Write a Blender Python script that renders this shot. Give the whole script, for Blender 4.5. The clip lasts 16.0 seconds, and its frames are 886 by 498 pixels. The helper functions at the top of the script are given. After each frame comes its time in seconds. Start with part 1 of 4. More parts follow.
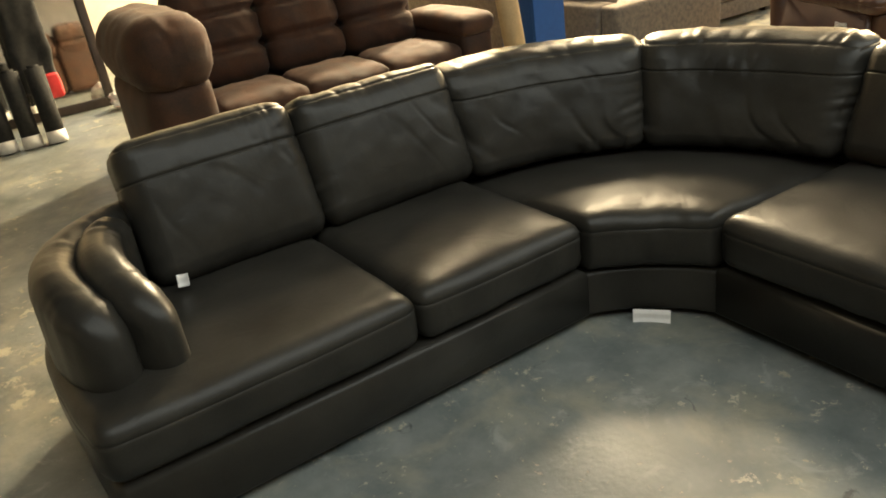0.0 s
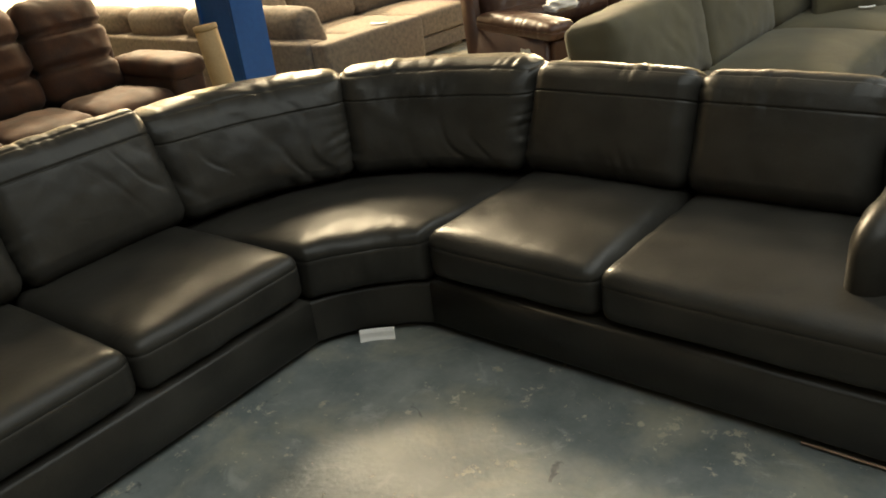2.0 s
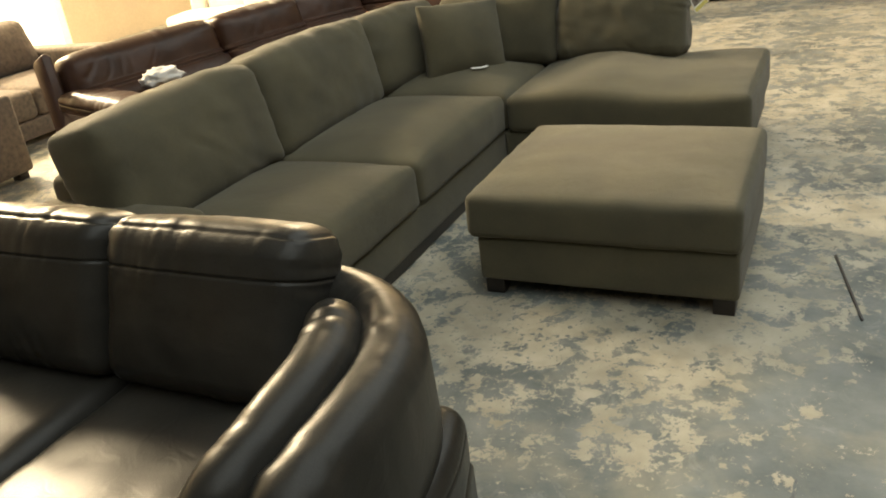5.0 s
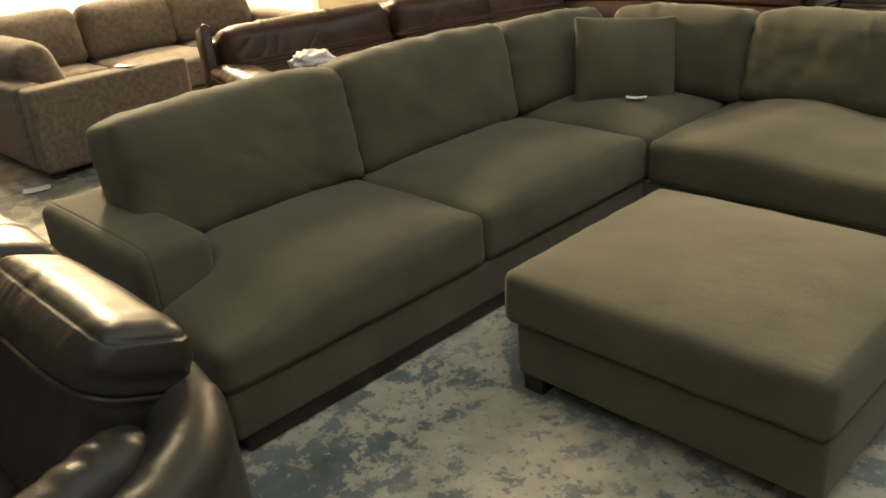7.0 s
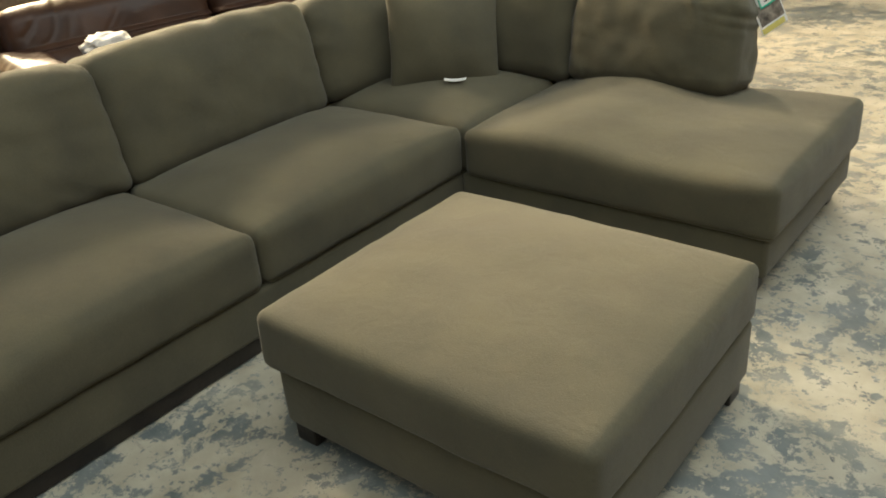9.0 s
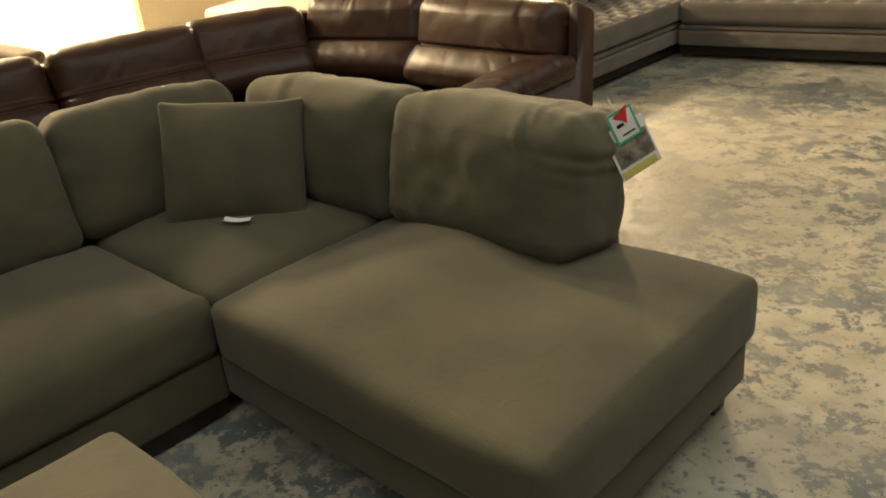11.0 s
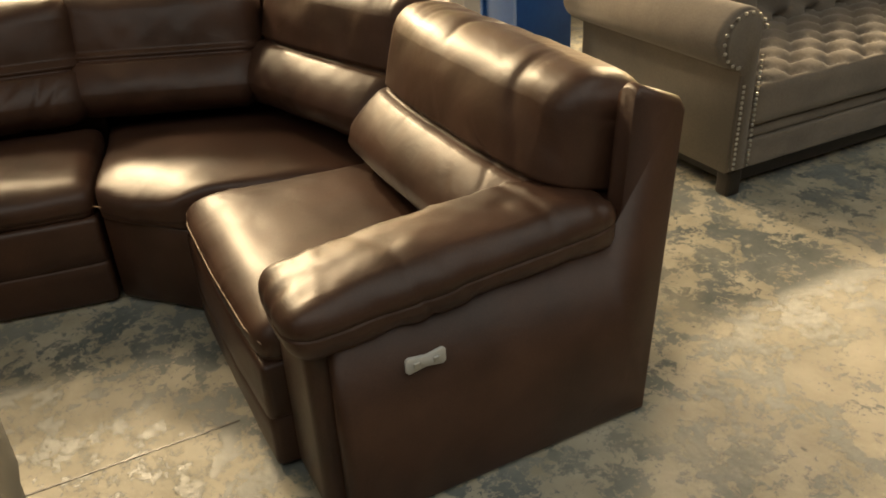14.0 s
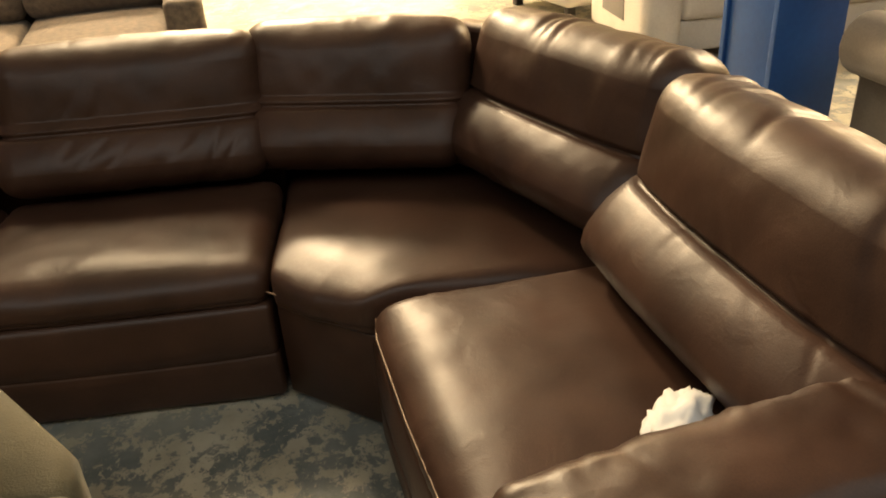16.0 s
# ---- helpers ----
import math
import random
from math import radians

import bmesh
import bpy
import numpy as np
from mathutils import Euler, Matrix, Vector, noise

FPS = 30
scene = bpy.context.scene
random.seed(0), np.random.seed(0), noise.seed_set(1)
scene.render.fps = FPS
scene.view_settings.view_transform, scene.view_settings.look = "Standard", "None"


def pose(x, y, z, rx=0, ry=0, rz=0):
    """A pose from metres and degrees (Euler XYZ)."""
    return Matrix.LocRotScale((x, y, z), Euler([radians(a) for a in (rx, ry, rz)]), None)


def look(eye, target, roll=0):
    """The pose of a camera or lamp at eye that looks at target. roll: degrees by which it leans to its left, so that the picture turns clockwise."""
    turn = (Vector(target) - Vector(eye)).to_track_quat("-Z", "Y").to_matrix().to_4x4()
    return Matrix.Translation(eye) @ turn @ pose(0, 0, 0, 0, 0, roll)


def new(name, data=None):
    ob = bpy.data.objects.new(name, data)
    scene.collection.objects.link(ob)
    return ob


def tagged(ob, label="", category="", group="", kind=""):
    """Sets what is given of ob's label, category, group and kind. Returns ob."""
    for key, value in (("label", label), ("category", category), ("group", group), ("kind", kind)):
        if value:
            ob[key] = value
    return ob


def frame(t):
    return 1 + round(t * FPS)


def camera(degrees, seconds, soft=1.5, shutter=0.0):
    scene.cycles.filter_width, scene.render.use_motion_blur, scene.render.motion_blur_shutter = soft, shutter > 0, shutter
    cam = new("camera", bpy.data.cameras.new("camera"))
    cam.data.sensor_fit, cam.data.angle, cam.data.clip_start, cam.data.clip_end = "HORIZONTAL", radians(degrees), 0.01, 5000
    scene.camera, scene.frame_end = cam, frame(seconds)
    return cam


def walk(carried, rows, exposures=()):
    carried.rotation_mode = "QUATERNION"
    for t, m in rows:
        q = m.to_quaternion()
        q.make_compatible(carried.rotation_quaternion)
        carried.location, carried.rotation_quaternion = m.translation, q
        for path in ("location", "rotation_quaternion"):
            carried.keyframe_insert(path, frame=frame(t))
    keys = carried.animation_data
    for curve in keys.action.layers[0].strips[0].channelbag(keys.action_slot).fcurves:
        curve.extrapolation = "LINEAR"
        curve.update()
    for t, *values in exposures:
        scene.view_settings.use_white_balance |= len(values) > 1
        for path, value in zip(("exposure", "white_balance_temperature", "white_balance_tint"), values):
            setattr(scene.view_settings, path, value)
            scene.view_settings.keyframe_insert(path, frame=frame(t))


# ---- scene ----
PATH = [
    (0, (0.618, -4.27, 1.683), (-0.961, -3.38, 0.839), -8.1),
    (0.5, (0.672, -4.276, 1.675), (-0.805, -3.207, 0.853), -7.6),
    (1, (0.68, -4.234, 1.663), (-0.733, -3.083, 0.839), -7.6),
    (1.5, (0.707, -4.207, 1.653), (-0.632, -2.976, 0.821), -7.6),
    (2, (0.769, -4.199, 1.661), (-0.449, -2.849, 0.827), -7.4),
    (2.5, (0.838, -4.226, 1.665), (-0.226, -2.756, 0.824), -6.8),
    (3, (0.951, -4.187, 1.659), (-0.042, -2.667, 0.821), -6.9),
    (3.5, (1.102, -4.024, 1.642), (0.176, -2.462, 0.804), -7.5),
    (4, (1.16, -3.62, 1.595), (0.375, -1.993, 0.737), -7.9),
    (4.2, (1.178, -3.441, 1.608), (0.452, -1.787, 0.749), -8.1),
    (6.3, (1.567, -1.894, 1.627), (0.318, -0.546, 0.838), -5.1),
    (6.5, (1.585, -1.824, 1.631), (0.292, -0.528, 0.824), -4.7),
    (7, (1.592, -1.747, 1.606), (0.258, -0.504, 0.783), -4.9),
    (7.5, (1.57, -1.668, 1.601), (0.216, -0.458, 0.761), -5.2),
    (8, (1.464, -1.448, 1.585), (0.147, -0.214, 0.723), -6.3),
    (8.5, (1.499, -1.267, 1.58), (0.305, 0.053, 0.668), -6.3),
    (9, (1.641, -1.11, 1.582), (0.484, 0.233, 0.656), -5.3),
    (9.5, (1.716, -0.88, 1.576), (0.519, 0.45, 0.682), -6.2),
    (10, (1.727, -0.507, 1.589), (0.49, 0.81, 0.731), -7.3),
    (10.2, (1.745, -0.341, 1.588), (0.505, 0.975, 0.732), -7.5),
    (12.3, (1.607, 1.691, 1.61), (0.201, 2.823, 0.751), -1.6),
    (12.5, (1.5, 1.909, 1.554), (0.06, 3.003, 0.702), -2.5),
    (13, (1.228, 2.248, 1.547), (-0.256, 3.274, 0.683), -2.5),
    (13.5, (0.949, 2.564, 1.515), (-0.621, 3.408, 0.608), -3.0),
    (14, (0.621, 2.744, 1.458), (-0.944, 3.506, 0.473), -3.2),
    (14.5, (0.478, 2.817, 1.45), (-1.067, 3.541, 0.406), -2.9),
    (15, (0.366, 2.87, 1.46), (-1.211, 3.522, 0.417), -2.6),
    (15.5, (0.119, 2.834, 1.484), (-1.502, 3.403, 0.46), -3.4),
    (16, (-0.048, 2.779, 1.497), (-1.733, 3.219, 0.514), -3.8),
]
cam = camera(56.6, 16.0, 1.8)
walk(cam, [(t, look(eye, target, roll)) for t, eye, target, roll in PATH],
     [(0.0, 1.38, 6050, 9), (1.0, 1.12, 6000, 9), (4.0, 1.06, 5800, 9), (6.5, 0.58, 6150, 9), (8.0, 0.55, 6000, 9), (8.5, 0.45, 5950, 9), (9.0, 1.05, 5750, 8), (9.5, 0.72, 5950, 9),
      (10.0, 0.48, 6150, 10), (12.5, 0.08, 6500, 11), (14.5, 0.27, 6350, 13), (16.0, 0.30, 6400, 14)])

# ---- world and lamps ----
world = bpy.data.worlds.new("world")
scene.world = world
world.use_nodes = True
world.node_tree.nodes["Background"].inputs[0].default_value = (0.55, 0.62, 0.72, 1)
world.node_tree.nodes["Background"].inputs[1].default_value = 0.05


def lamp(name, place, target, power, size, colour, size_y=0.0):
    data = bpy.data.lights.new(name, "AREA")
    data.energy, data.size, data.color = power, size, colour
    if size_y:
        data.shape, data.size_y = "RECTANGLE", size_y
    ob = new(name, data)
    ob.matrix_world = look(place, target)
    return ob


bay = bpy.data.lights.new("high_bay_lamp", "POINT")
bay.energy, bay.shadow_soft_size, bay.color = 600, 0.40, (1.0, 0.755, 0.43)
new("high_bay_lamp", bay).location = (-6.3, 1.6, 4.6)
bay2 = bpy.data.lights.new("high_bay_lamp", "POINT")
bay2.energy, bay2.shadow_soft_size, bay2.color = 2450, 0.34, (1.0, 0.755, 0.43)
new("high_bay_lamp", bay2).location = (-8.9, 3.0, 4.6)
bay3 = bpy.data.lights.new("high_bay_lamp", "POINT")
bay3.energy, bay3.shadow_soft_size, bay3.color = 2000, 0.28, (1.0, 0.755, 0.43)
new("high_bay_lamp", bay3).location = (-7.2, 12.6, 4.6)
# added fill that brightens the west wall, no fixture stands there
lamp("wall_fill", (-11.1, 6.6, 4.5), (-13.0, 6.6, 0.8), 1500, 0.8, (1.0, 0.82, 0.55))
# broad added panel for ambient fill over the aisle, not a real fitting
lamp("overhead_fill", (2.0, 1.2, 5.0), (2.0, 1.2, 0.0), 225, 4.5, (1.0, 0.985, 0.85), 14.0)


# ---- materials ----
def material(name, base, dark, rough=0.5, scale=6.0, bump=0.2, fine=120.0, metal=0.0, rough_var=0.1, sheen=0.0, coat=0.0, crease=0.0, spec=0.5):
    """Two-scale mottled colour with a fine grain bump."""
    m = bpy.data.materials.new(name)
    m.use_nodes = True
    nt = m.node_tree
    b = nt.nodes["Principled BSDF"]
    tc = nt.nodes.new("ShaderNodeTexCoord")
    big = nt.nodes.new("ShaderNodeTexNoise")
    big.inputs["Scale"].default_value, big.inputs["Detail"].default_value = scale, 4
    small = nt.nodes.new("ShaderNodeTexNoise")
    small.inputs["Scale"].default_value, small.inputs["Detail"].default_value = fine, 3
    info = nt.nodes.new("ShaderNodeObjectInfo")
    shift = nt.nodes.new("ShaderNodeVectorMath")
    shift.operation = "MULTIPLY_ADD"
    shift.inputs[1].default_value = (37.0, 53.0, 29.0)
    nt.links.new(info.outputs["Random"], shift.inputs[0])
    nt.links.new(tc.outputs["Object"], shift.inputs[2])
    nt.links.new(shift.outputs[0], big.inputs["Vector"])
    nt.links.new(shift.outputs[0], small.inputs["Vector"])
    add = nt.nodes.new("ShaderNodeMath")
    add.operation = "MULTIPLY_ADD"
    add.inputs[1].default_value = 0.45
    nt.links.new(small.outputs[0], add.inputs[0])
    nt.links.new(big.outputs[0], add.inputs[2])
    ramp = nt.nodes.new("ShaderNodeValToRGB")
    ramp.color_ramp.elements[0].position, ramp.color_ramp.elements[1].position = 0.5, 0.95
    ramp.color_ramp.elements[0].color = (*dark, 1)
    ramp.color_ramp.elements[1].color = (*base, 1)
    nt.links.new(add.outputs[0], ramp.inputs[0])
    nt.links.new(ramp.outputs[0], b.inputs["Base Color"])
    mr = nt.nodes.new("ShaderNodeMapRange")
    mr.inputs[3].default_value, mr.inputs[4].default_value = rough - rough_var, rough + rough_var
    nt.links.new(big.outputs[0], mr.inputs[0])
    nt.links.new(mr.outputs[0], b.inputs["Roughness"])
    bp = nt.nodes.new("ShaderNodeBump")
    bp.inputs["Strength"].default_value, bp.inputs["Distance"].default_value = bump, 0.004
    nt.links.new(small.outputs[0], bp.inputs["Height"])
    if crease:
        # soft folds and fine wrinkles of upholstery
        fold = nt.nodes.new("ShaderNodeTexNoise")
        fold.inputs["Scale"].default_value, fold.inputs["Detail"].default_value, fold.inputs["Distortion"].default_value = 10.0, 3, 0.9
        nt.links.new(shift.outputs[0], fold.inputs["Vector"])
        ridge = nt.nodes.new("ShaderNodeMath")
        ridge.operation = "PINGPONG"
        ridge.inputs[1].default_value = 0.5
        nt.links.new(fold.outputs[0], ridge.inputs[0])
        fb = nt.nodes.new("ShaderNodeBump")
        fb.inputs["Strength"].default_value, fb.inputs["Distance"].default_value = crease, 0.010
        nt.links.new(ridge.outputs[0], fb.inputs["Height"])
        nt.links.new(fb.outputs[0], bp.inputs["Normal"])
    nt.links.new(bp.outputs[0], b.inputs["Normal"])
    b.inputs["Metallic"].default_value = metal
    b.inputs["Sheen Weight"].default_value = sheen
    b.inputs["Coat Weight"].default_value = coat
    b.inputs["Specular IOR Level"].default_value = spec
    return m


BLACK = material("black_leather", (0.036, 0.034, 0.029), (0.020, 0.019, 0.0165), 0.36, 5, 0.10, 300, rough_var=0.06, crease=0.22, spec=0.25)
BROWN = material("brown_leather", (0.070, 0.034, 0.021), (0.036, 0.0175, 0.011), 0.41, 5, 0.10, 300, rough_var=0.07, crease=0.15, spec=0.37)
SUEDE = material("brown_microfibre", (0.066, 0.024, 0.0075), (0.022, 0.0085, 0.003), 0.8, 6, 0.15, 90, sheen=0.05)
OLIVE = material("olive_fabric", (0.102, 0.091, 0.053), (0.064, 0.058, 0.035), 0.9, 4, 0.25, 260, sheen=0.12, crease=0.25)
GREY = material("grey_tweed", (0.21, 0.165, 0.12), (0.10, 0.08, 0.062), 0.9, 30, 0.4, 180, sheen=0.1)
TAUPE = material("taupe_velvet", (0.185, 0.157, 0.125), (0.115, 0.096, 0.076), 0.85, 5, 0.15, 120, sheen=0.25)
WHITE = material("white_leather", (0.78, 0.73, 0.65), (0.62, 0.57, 0.50), 0.45, 4, 0.1, 90)
DARKWOOD = material("dark_wood", (0.022, 0.015, 0.011), (0.010, 0.008, 0.006), 0.4, 8, 0.2, 60)
PAPER = material("white_paper", (0.80, 0.79, 0.76), (0.68, 0.67, 0.65), 0.6, 8, 0.1, 60)
BLUE = material("blue_paint", (0.018, 0.10, 0.36), (0.012, 0.07, 0.26), 0.4, 3, 0.1, 40)
CARD = material("cardboard", (0.48, 0.34, 0.17), (0.36, 0.25, 0.12), 0.8, 4, 0.2, 80)
STEEL = material("brushed_steel", (0.62, 0.62, 0.60), (0.5, 0.5, 0.49), 0.3, 9, 0.1, 200, metal=1.0)
WALL = material("wall_paint", (0.66, 0.57, 0.42), (0.54, 0.46, 0.33), 0.8, 1.2, 0.2, 30)
PLATE = material("grey_plastic", (0.50, 0.50, 0.48), (0.44, 0.44, 0.42), 0.35, 9, 0.05, 200)
PALETHREAD = material("pale_thread", (0.42, 0.30, 0.20), (0.30, 0.21, 0.14), 0.6, 8, 0.1, 200)


# ---- mesh helpers ----
def mesh_object(name, verts, faces, mat, smooth=True):
    me = bpy.data.meshes.new(name)
    me.from_pydata([tuple(v) for v in verts], [], faces)
    me.materials.append(mat)
    if smooth:
        me.polygons.foreach_set("use_smooth", [True] * len(me.polygons))
    me.update()
    return me


def merge(*pieces):
    """Several (verts, faces) as one."""
    verts, faces = [], []
    for v, f in pieces:
        k = len(verts)
        verts += [tuple(p) for p in v]
        faces += [[i + k for i in q] for q in f]
    return verts, faces


def part(name, data, mat, parent=None, label="", m=None, smooth=True):
    """One mesh object from (verts, faces) or a bmesh, under its thing."""
    if isinstance(data, bmesh.types.BMesh):
        me = bpy.data.meshes.new(name)
        data.to_mesh(me)
        data.free()
        me.materials.append(mat)
        if smooth:
            me.polygons.foreach_set("use_smooth", [True] * len(me.polygons))
    else:
        me = mesh_object(name, data[0], data[1], mat, smooth)
    ob = new(name, me)
    if m is not None:
        ob.matrix_basis = m
    if parent is not None:
        ob.parent = parent
    return tagged(ob, label)


def thing(name, m, label, category, group="", kind=""):
    ob = new(name)
    ob.matrix_basis = m
    ob.empty_display_size = 0.1
    return tagged(ob, label, category, group, kind)


def pucker(q, h, gather, seed, seams):
    """Short rounded gathers that run away from the edges and seams of a cushion."""
    amount, rate, reach = gather
    tall = h[2] > h[1]
    up = 2 if tall else 1
    x, u = q[0], q[up]
    patch = 1.9 * max(0.06, 0.12 + noise.noise(Vector((x * 4.3 + seed, q[1] * 2.0, q[2] * 4.3 - seed))) + 0.5 * noise.noise(Vector((x * 11.0 - seed, q[1], q[2] * 9.0))))
    de = math.exp(-(h[up] - abs(u)) / reach)
    dx = math.exp(-(h[0] - abs(x)) / reach)
    v = 0.0
    if de > 0.02:
        v += de * (abs(noise.noise(Vector((x * rate * (0.75 + 0.25 * math.sin(x * 9 + seed)) + seed * 5 + u * rate * 0.45, u * rate * 0.3, 3.0 + seed)))) * 2.2 - 0.45)
    if dx > 0.02:
        v += 0.8 * dx * (abs(noise.noise(Vector((x * rate * 0.15, u * rate + seed * 7 + x * rate * 0.2, 9.0 + seed)))) * 2.2 - 0.45)
    if tall:
        for z in seams:
            d = math.exp(-abs(q[2] - z) / (reach * 0.6))
            if d > 0.02:
                v += 0.6 * d * (abs(noise.noise(Vector((x * rate * 1.1 + seed * 3, q[2] * rate * 0.3, 17.0 + seed)))) * 2.2 - 0.45)
    return amount * v * patch


def rbox(x0, x1, y0, y1, z0, z1, r=0.03, n=(10, 10, 6), puff=(0, 0, 0, 0, 0, 0), wrinkle=0.0, wscale=7.0, seed=0.0, warp=None,
         grooves=(), gather=None, tuft=None, folds=None):
    """A soft box between the limits: rounded edges, each face (-x, +x, -y, +y, -z, +z) swollen by puff, creased by noise.
    grooves: (axis, place, width, depth) seams round the box; gather: (amount, folds a metre, reach) puckers along the x edges;
    tuft: (axis, side, step u, step v, depth, width) buttoned dimples in a diamond grid."""
    lo, hi = np.array([x0, y0, z0], float), np.array([x1, y1, z1], float)
    c, h = (lo + hi) / 2, (hi - lo) / 2
    r = min(r, h.min() * 0.999)
    lines = []
    for a in range(3):
        inner = np.linspace(-(h[a] - r), h[a] - r, n[a] + 1)
        arc = np.array([0.12, 0.3, 0.6]) * r
        line = np.concatenate([[-h[a]], -h[a] + arc, inner, (h[a] - arc)[::-1], [h[a]]])
        for axis, place, width, depth in grooves:
            if axis == a:
                p = place - c[a]
                line = np.concatenate([line[np.abs(line - p) > width * 1.2], p + width * np.array([-1, -0.5, 0, 0.5, 1])])
        lines.append(np.sort(line))
    index, verts, faces = {}, [], []

    def vert(key):
        if key not in index:
            index[key] = len(verts)
            verts.append([lines[a][key[a]] for a in range(3)])
        return index[key]

    size = [len(l) for l in lines]
    for a in range(3):
        b, d = (a + 1) % 3, (a + 2) % 3
        for end in (0, size[a] - 1):
            for i in range(size[b] - 1):
                for j in range(size[d] - 1):
                    quad = []
                    for di, dj in ((0, 0), (1, 0), (1, 1), (0, 1)):
                        key = [0, 0, 0]
                        key[a], key[b], key[d] = end, i + di, j + dj
                        quad.append(vert(tuple(key)))
                    faces.append(quad if end else quad[::-1])
    p = np.array(verts)
    core = np.clip(p, -(h - r), h - r)
    way = p - core
    length = np.linalg.norm(way, axis=1, keepdims=True)
    length[length == 0] = 1
    way = way / length
    p = core + way * r
    flat = p.copy()
    q = np.clip(p / h, -1, 1)
    bulge = np.zeros_like(p)
    for a in range(3):
        b, d = (a + 1) % 3, (a + 2) % 3
        dome = (1 - q[:, b] ** 4) * (1 - q[:, d] ** 4) * (0.65 + 0.35 * (1 - q[:, b] ** 2) * (1 - q[:, d] ** 2))
        bulge[:, a] += dome * np.where(q[:, a] > 0, puff[2 * a + 1], -puff[2 * a]) * np.abs(q[:, a])
    p = p + bulge
    for axis, place, width, depth in grooves:
        near = np.clip(1 - np.abs(flat[:, axis] - (place - c[axis])) / width, 0, 1)
        near = near * near * (3 - 2 * near)
        p = p - way * (near * depth)[:, None]
    if tuft:
        axis, side, du, dv, depth, width = tuft
        b, d = (axis + 1) % 3, (axis + 2) % 3
        on = np.clip((way[:, axis] * side - 0.6) / 0.4, 0, 1)
        u, v = flat[:, b] / du, flat[:, d] / dv
        best = np.full(len(p), 9.0)
        for o in (0.0, 0.5):
            ru, rv = (u - o) - np.round(u - o), (v - o) - np.round(v - o)
            best = np.minimum(best, np.sqrt((ru * du) ** 2 + (rv * dv) ** 2))
        crease = np.minimum(np.abs((u + v) - np.round(u + v)), np.abs((u - v) - np.round(u - v)))
        p[:, axis] -= side * on * (depth * np.exp(-((best / width) ** 2)) + depth * 0.35 * np.exp(-((crease / 0.10) ** 2)))
    if wrinkle or gather or folds:
        for i in range(len(p)):
            v = 0.0
            if folds:
                amount, rate, slant, along = folds
                u = (flat[i][along] + flat[i][2] * slant) * rate + 0.6 * noise.noise(Vector(flat[i]) * 5 + Vector((seed, 0, 0)))
                d = noise.noise(Vector((u, flat[i][2] * rate * 0.2, seed * 2.0)))
                keep = max(0.0, 0.3 + noise.noise(Vector(flat[i]) * 4 + Vector((0, seed, 3.3))) * 1.6)
                v -= amount * keep * math.exp(-((d / 0.12) ** 2))
            if wrinkle:
                s = Vector(flat[i]) * wscale + Vector((seed * 3.1, seed * 1.7, seed))
                v += (noise.noise(s) * 0.6 + noise.noise(s * 2.3) * 0.4) * wrinkle
            if gather:
                v += pucker(flat[i], h, gather, seed, [place - c[2] for axis, place, width, depth in grooves if axis == 2])
            p[i] += way[i] * v
    p = p + c
    if warp is not None:
        p = np.array([warp(*v) for v in p])
    return p, faces


def roll(path, half, z0, tops, sides=14, cap=0.06, seed=0.0):
    """An upholstered roll along a plan path: straight sides from z0, rounded over at the heights given, with rounded ends."""
    pts = [Vector((x, y, 0)) for x, y in path]
    n = len(pts)
    run = [0.0]
    for i in range(1, n):
        run.append(run[-1] + (pts[i] - pts[i - 1]).length)
    verts, faces = [], []
    prof = 0
    for i, p in enumerate(pts):
        t = (pts[min(i + 1, n - 1)] - pts[max(i - 1, 0)]).normalized()
        side = Vector((t.y, -t.x, 0))
        e = min(run[i], run[-1] - run[i]) / cap
        k = math.sqrt(max(0.0, 1 - (1 - min(e, 1)) ** 2)) * 0.92 + 0.08 if e < 1 else 1.0
        w, top = half * k, z0 + (tops[i] - z0) * (0.75 + 0.25 * k)
        ring = [p + side * w + Vector((0, 0, z0)), p + side * w * 1.06 + Vector((0, 0, z0 + (top - half - z0) * 0.5))]
        for s in range(sides + 1):
            a = math.pi * s / sides
            g = 0.35 + noise.noise(Vector((run[i] * 4, math.cos(a) * 1.2, seed)))
            g = 1 + 0.11 * max(0.0, g) * (abs(noise.noise(Vector((run[i] * 17, a * 0.9 + run[i] * 5, seed + 5)))) * 2 - 0.4)
            ring.append(p + side * (w * math.cos(a) * g) + Vector((0, 0, top - half + half * math.sin(a) * g)))
        ring += [p - side * w * 1.06 + Vector((0, 0, z0 + (top - half - z0) * 0.5)), p - side * w + Vector((0, 0, z0))]
        prof = len(ring)
        verts += ring
    for i in range(n - 1):
        for k in range(prof):
            l = (k + 1) % prof
            faces.append([i * prof + k, i * prof + l, (i + 1) * prof + l, (i + 1) * prof + k])
    faces.append(list(range(prof))[::-1])
    faces.append([(n - 1) * prof + k for k in range(prof)])
    return verts, faces


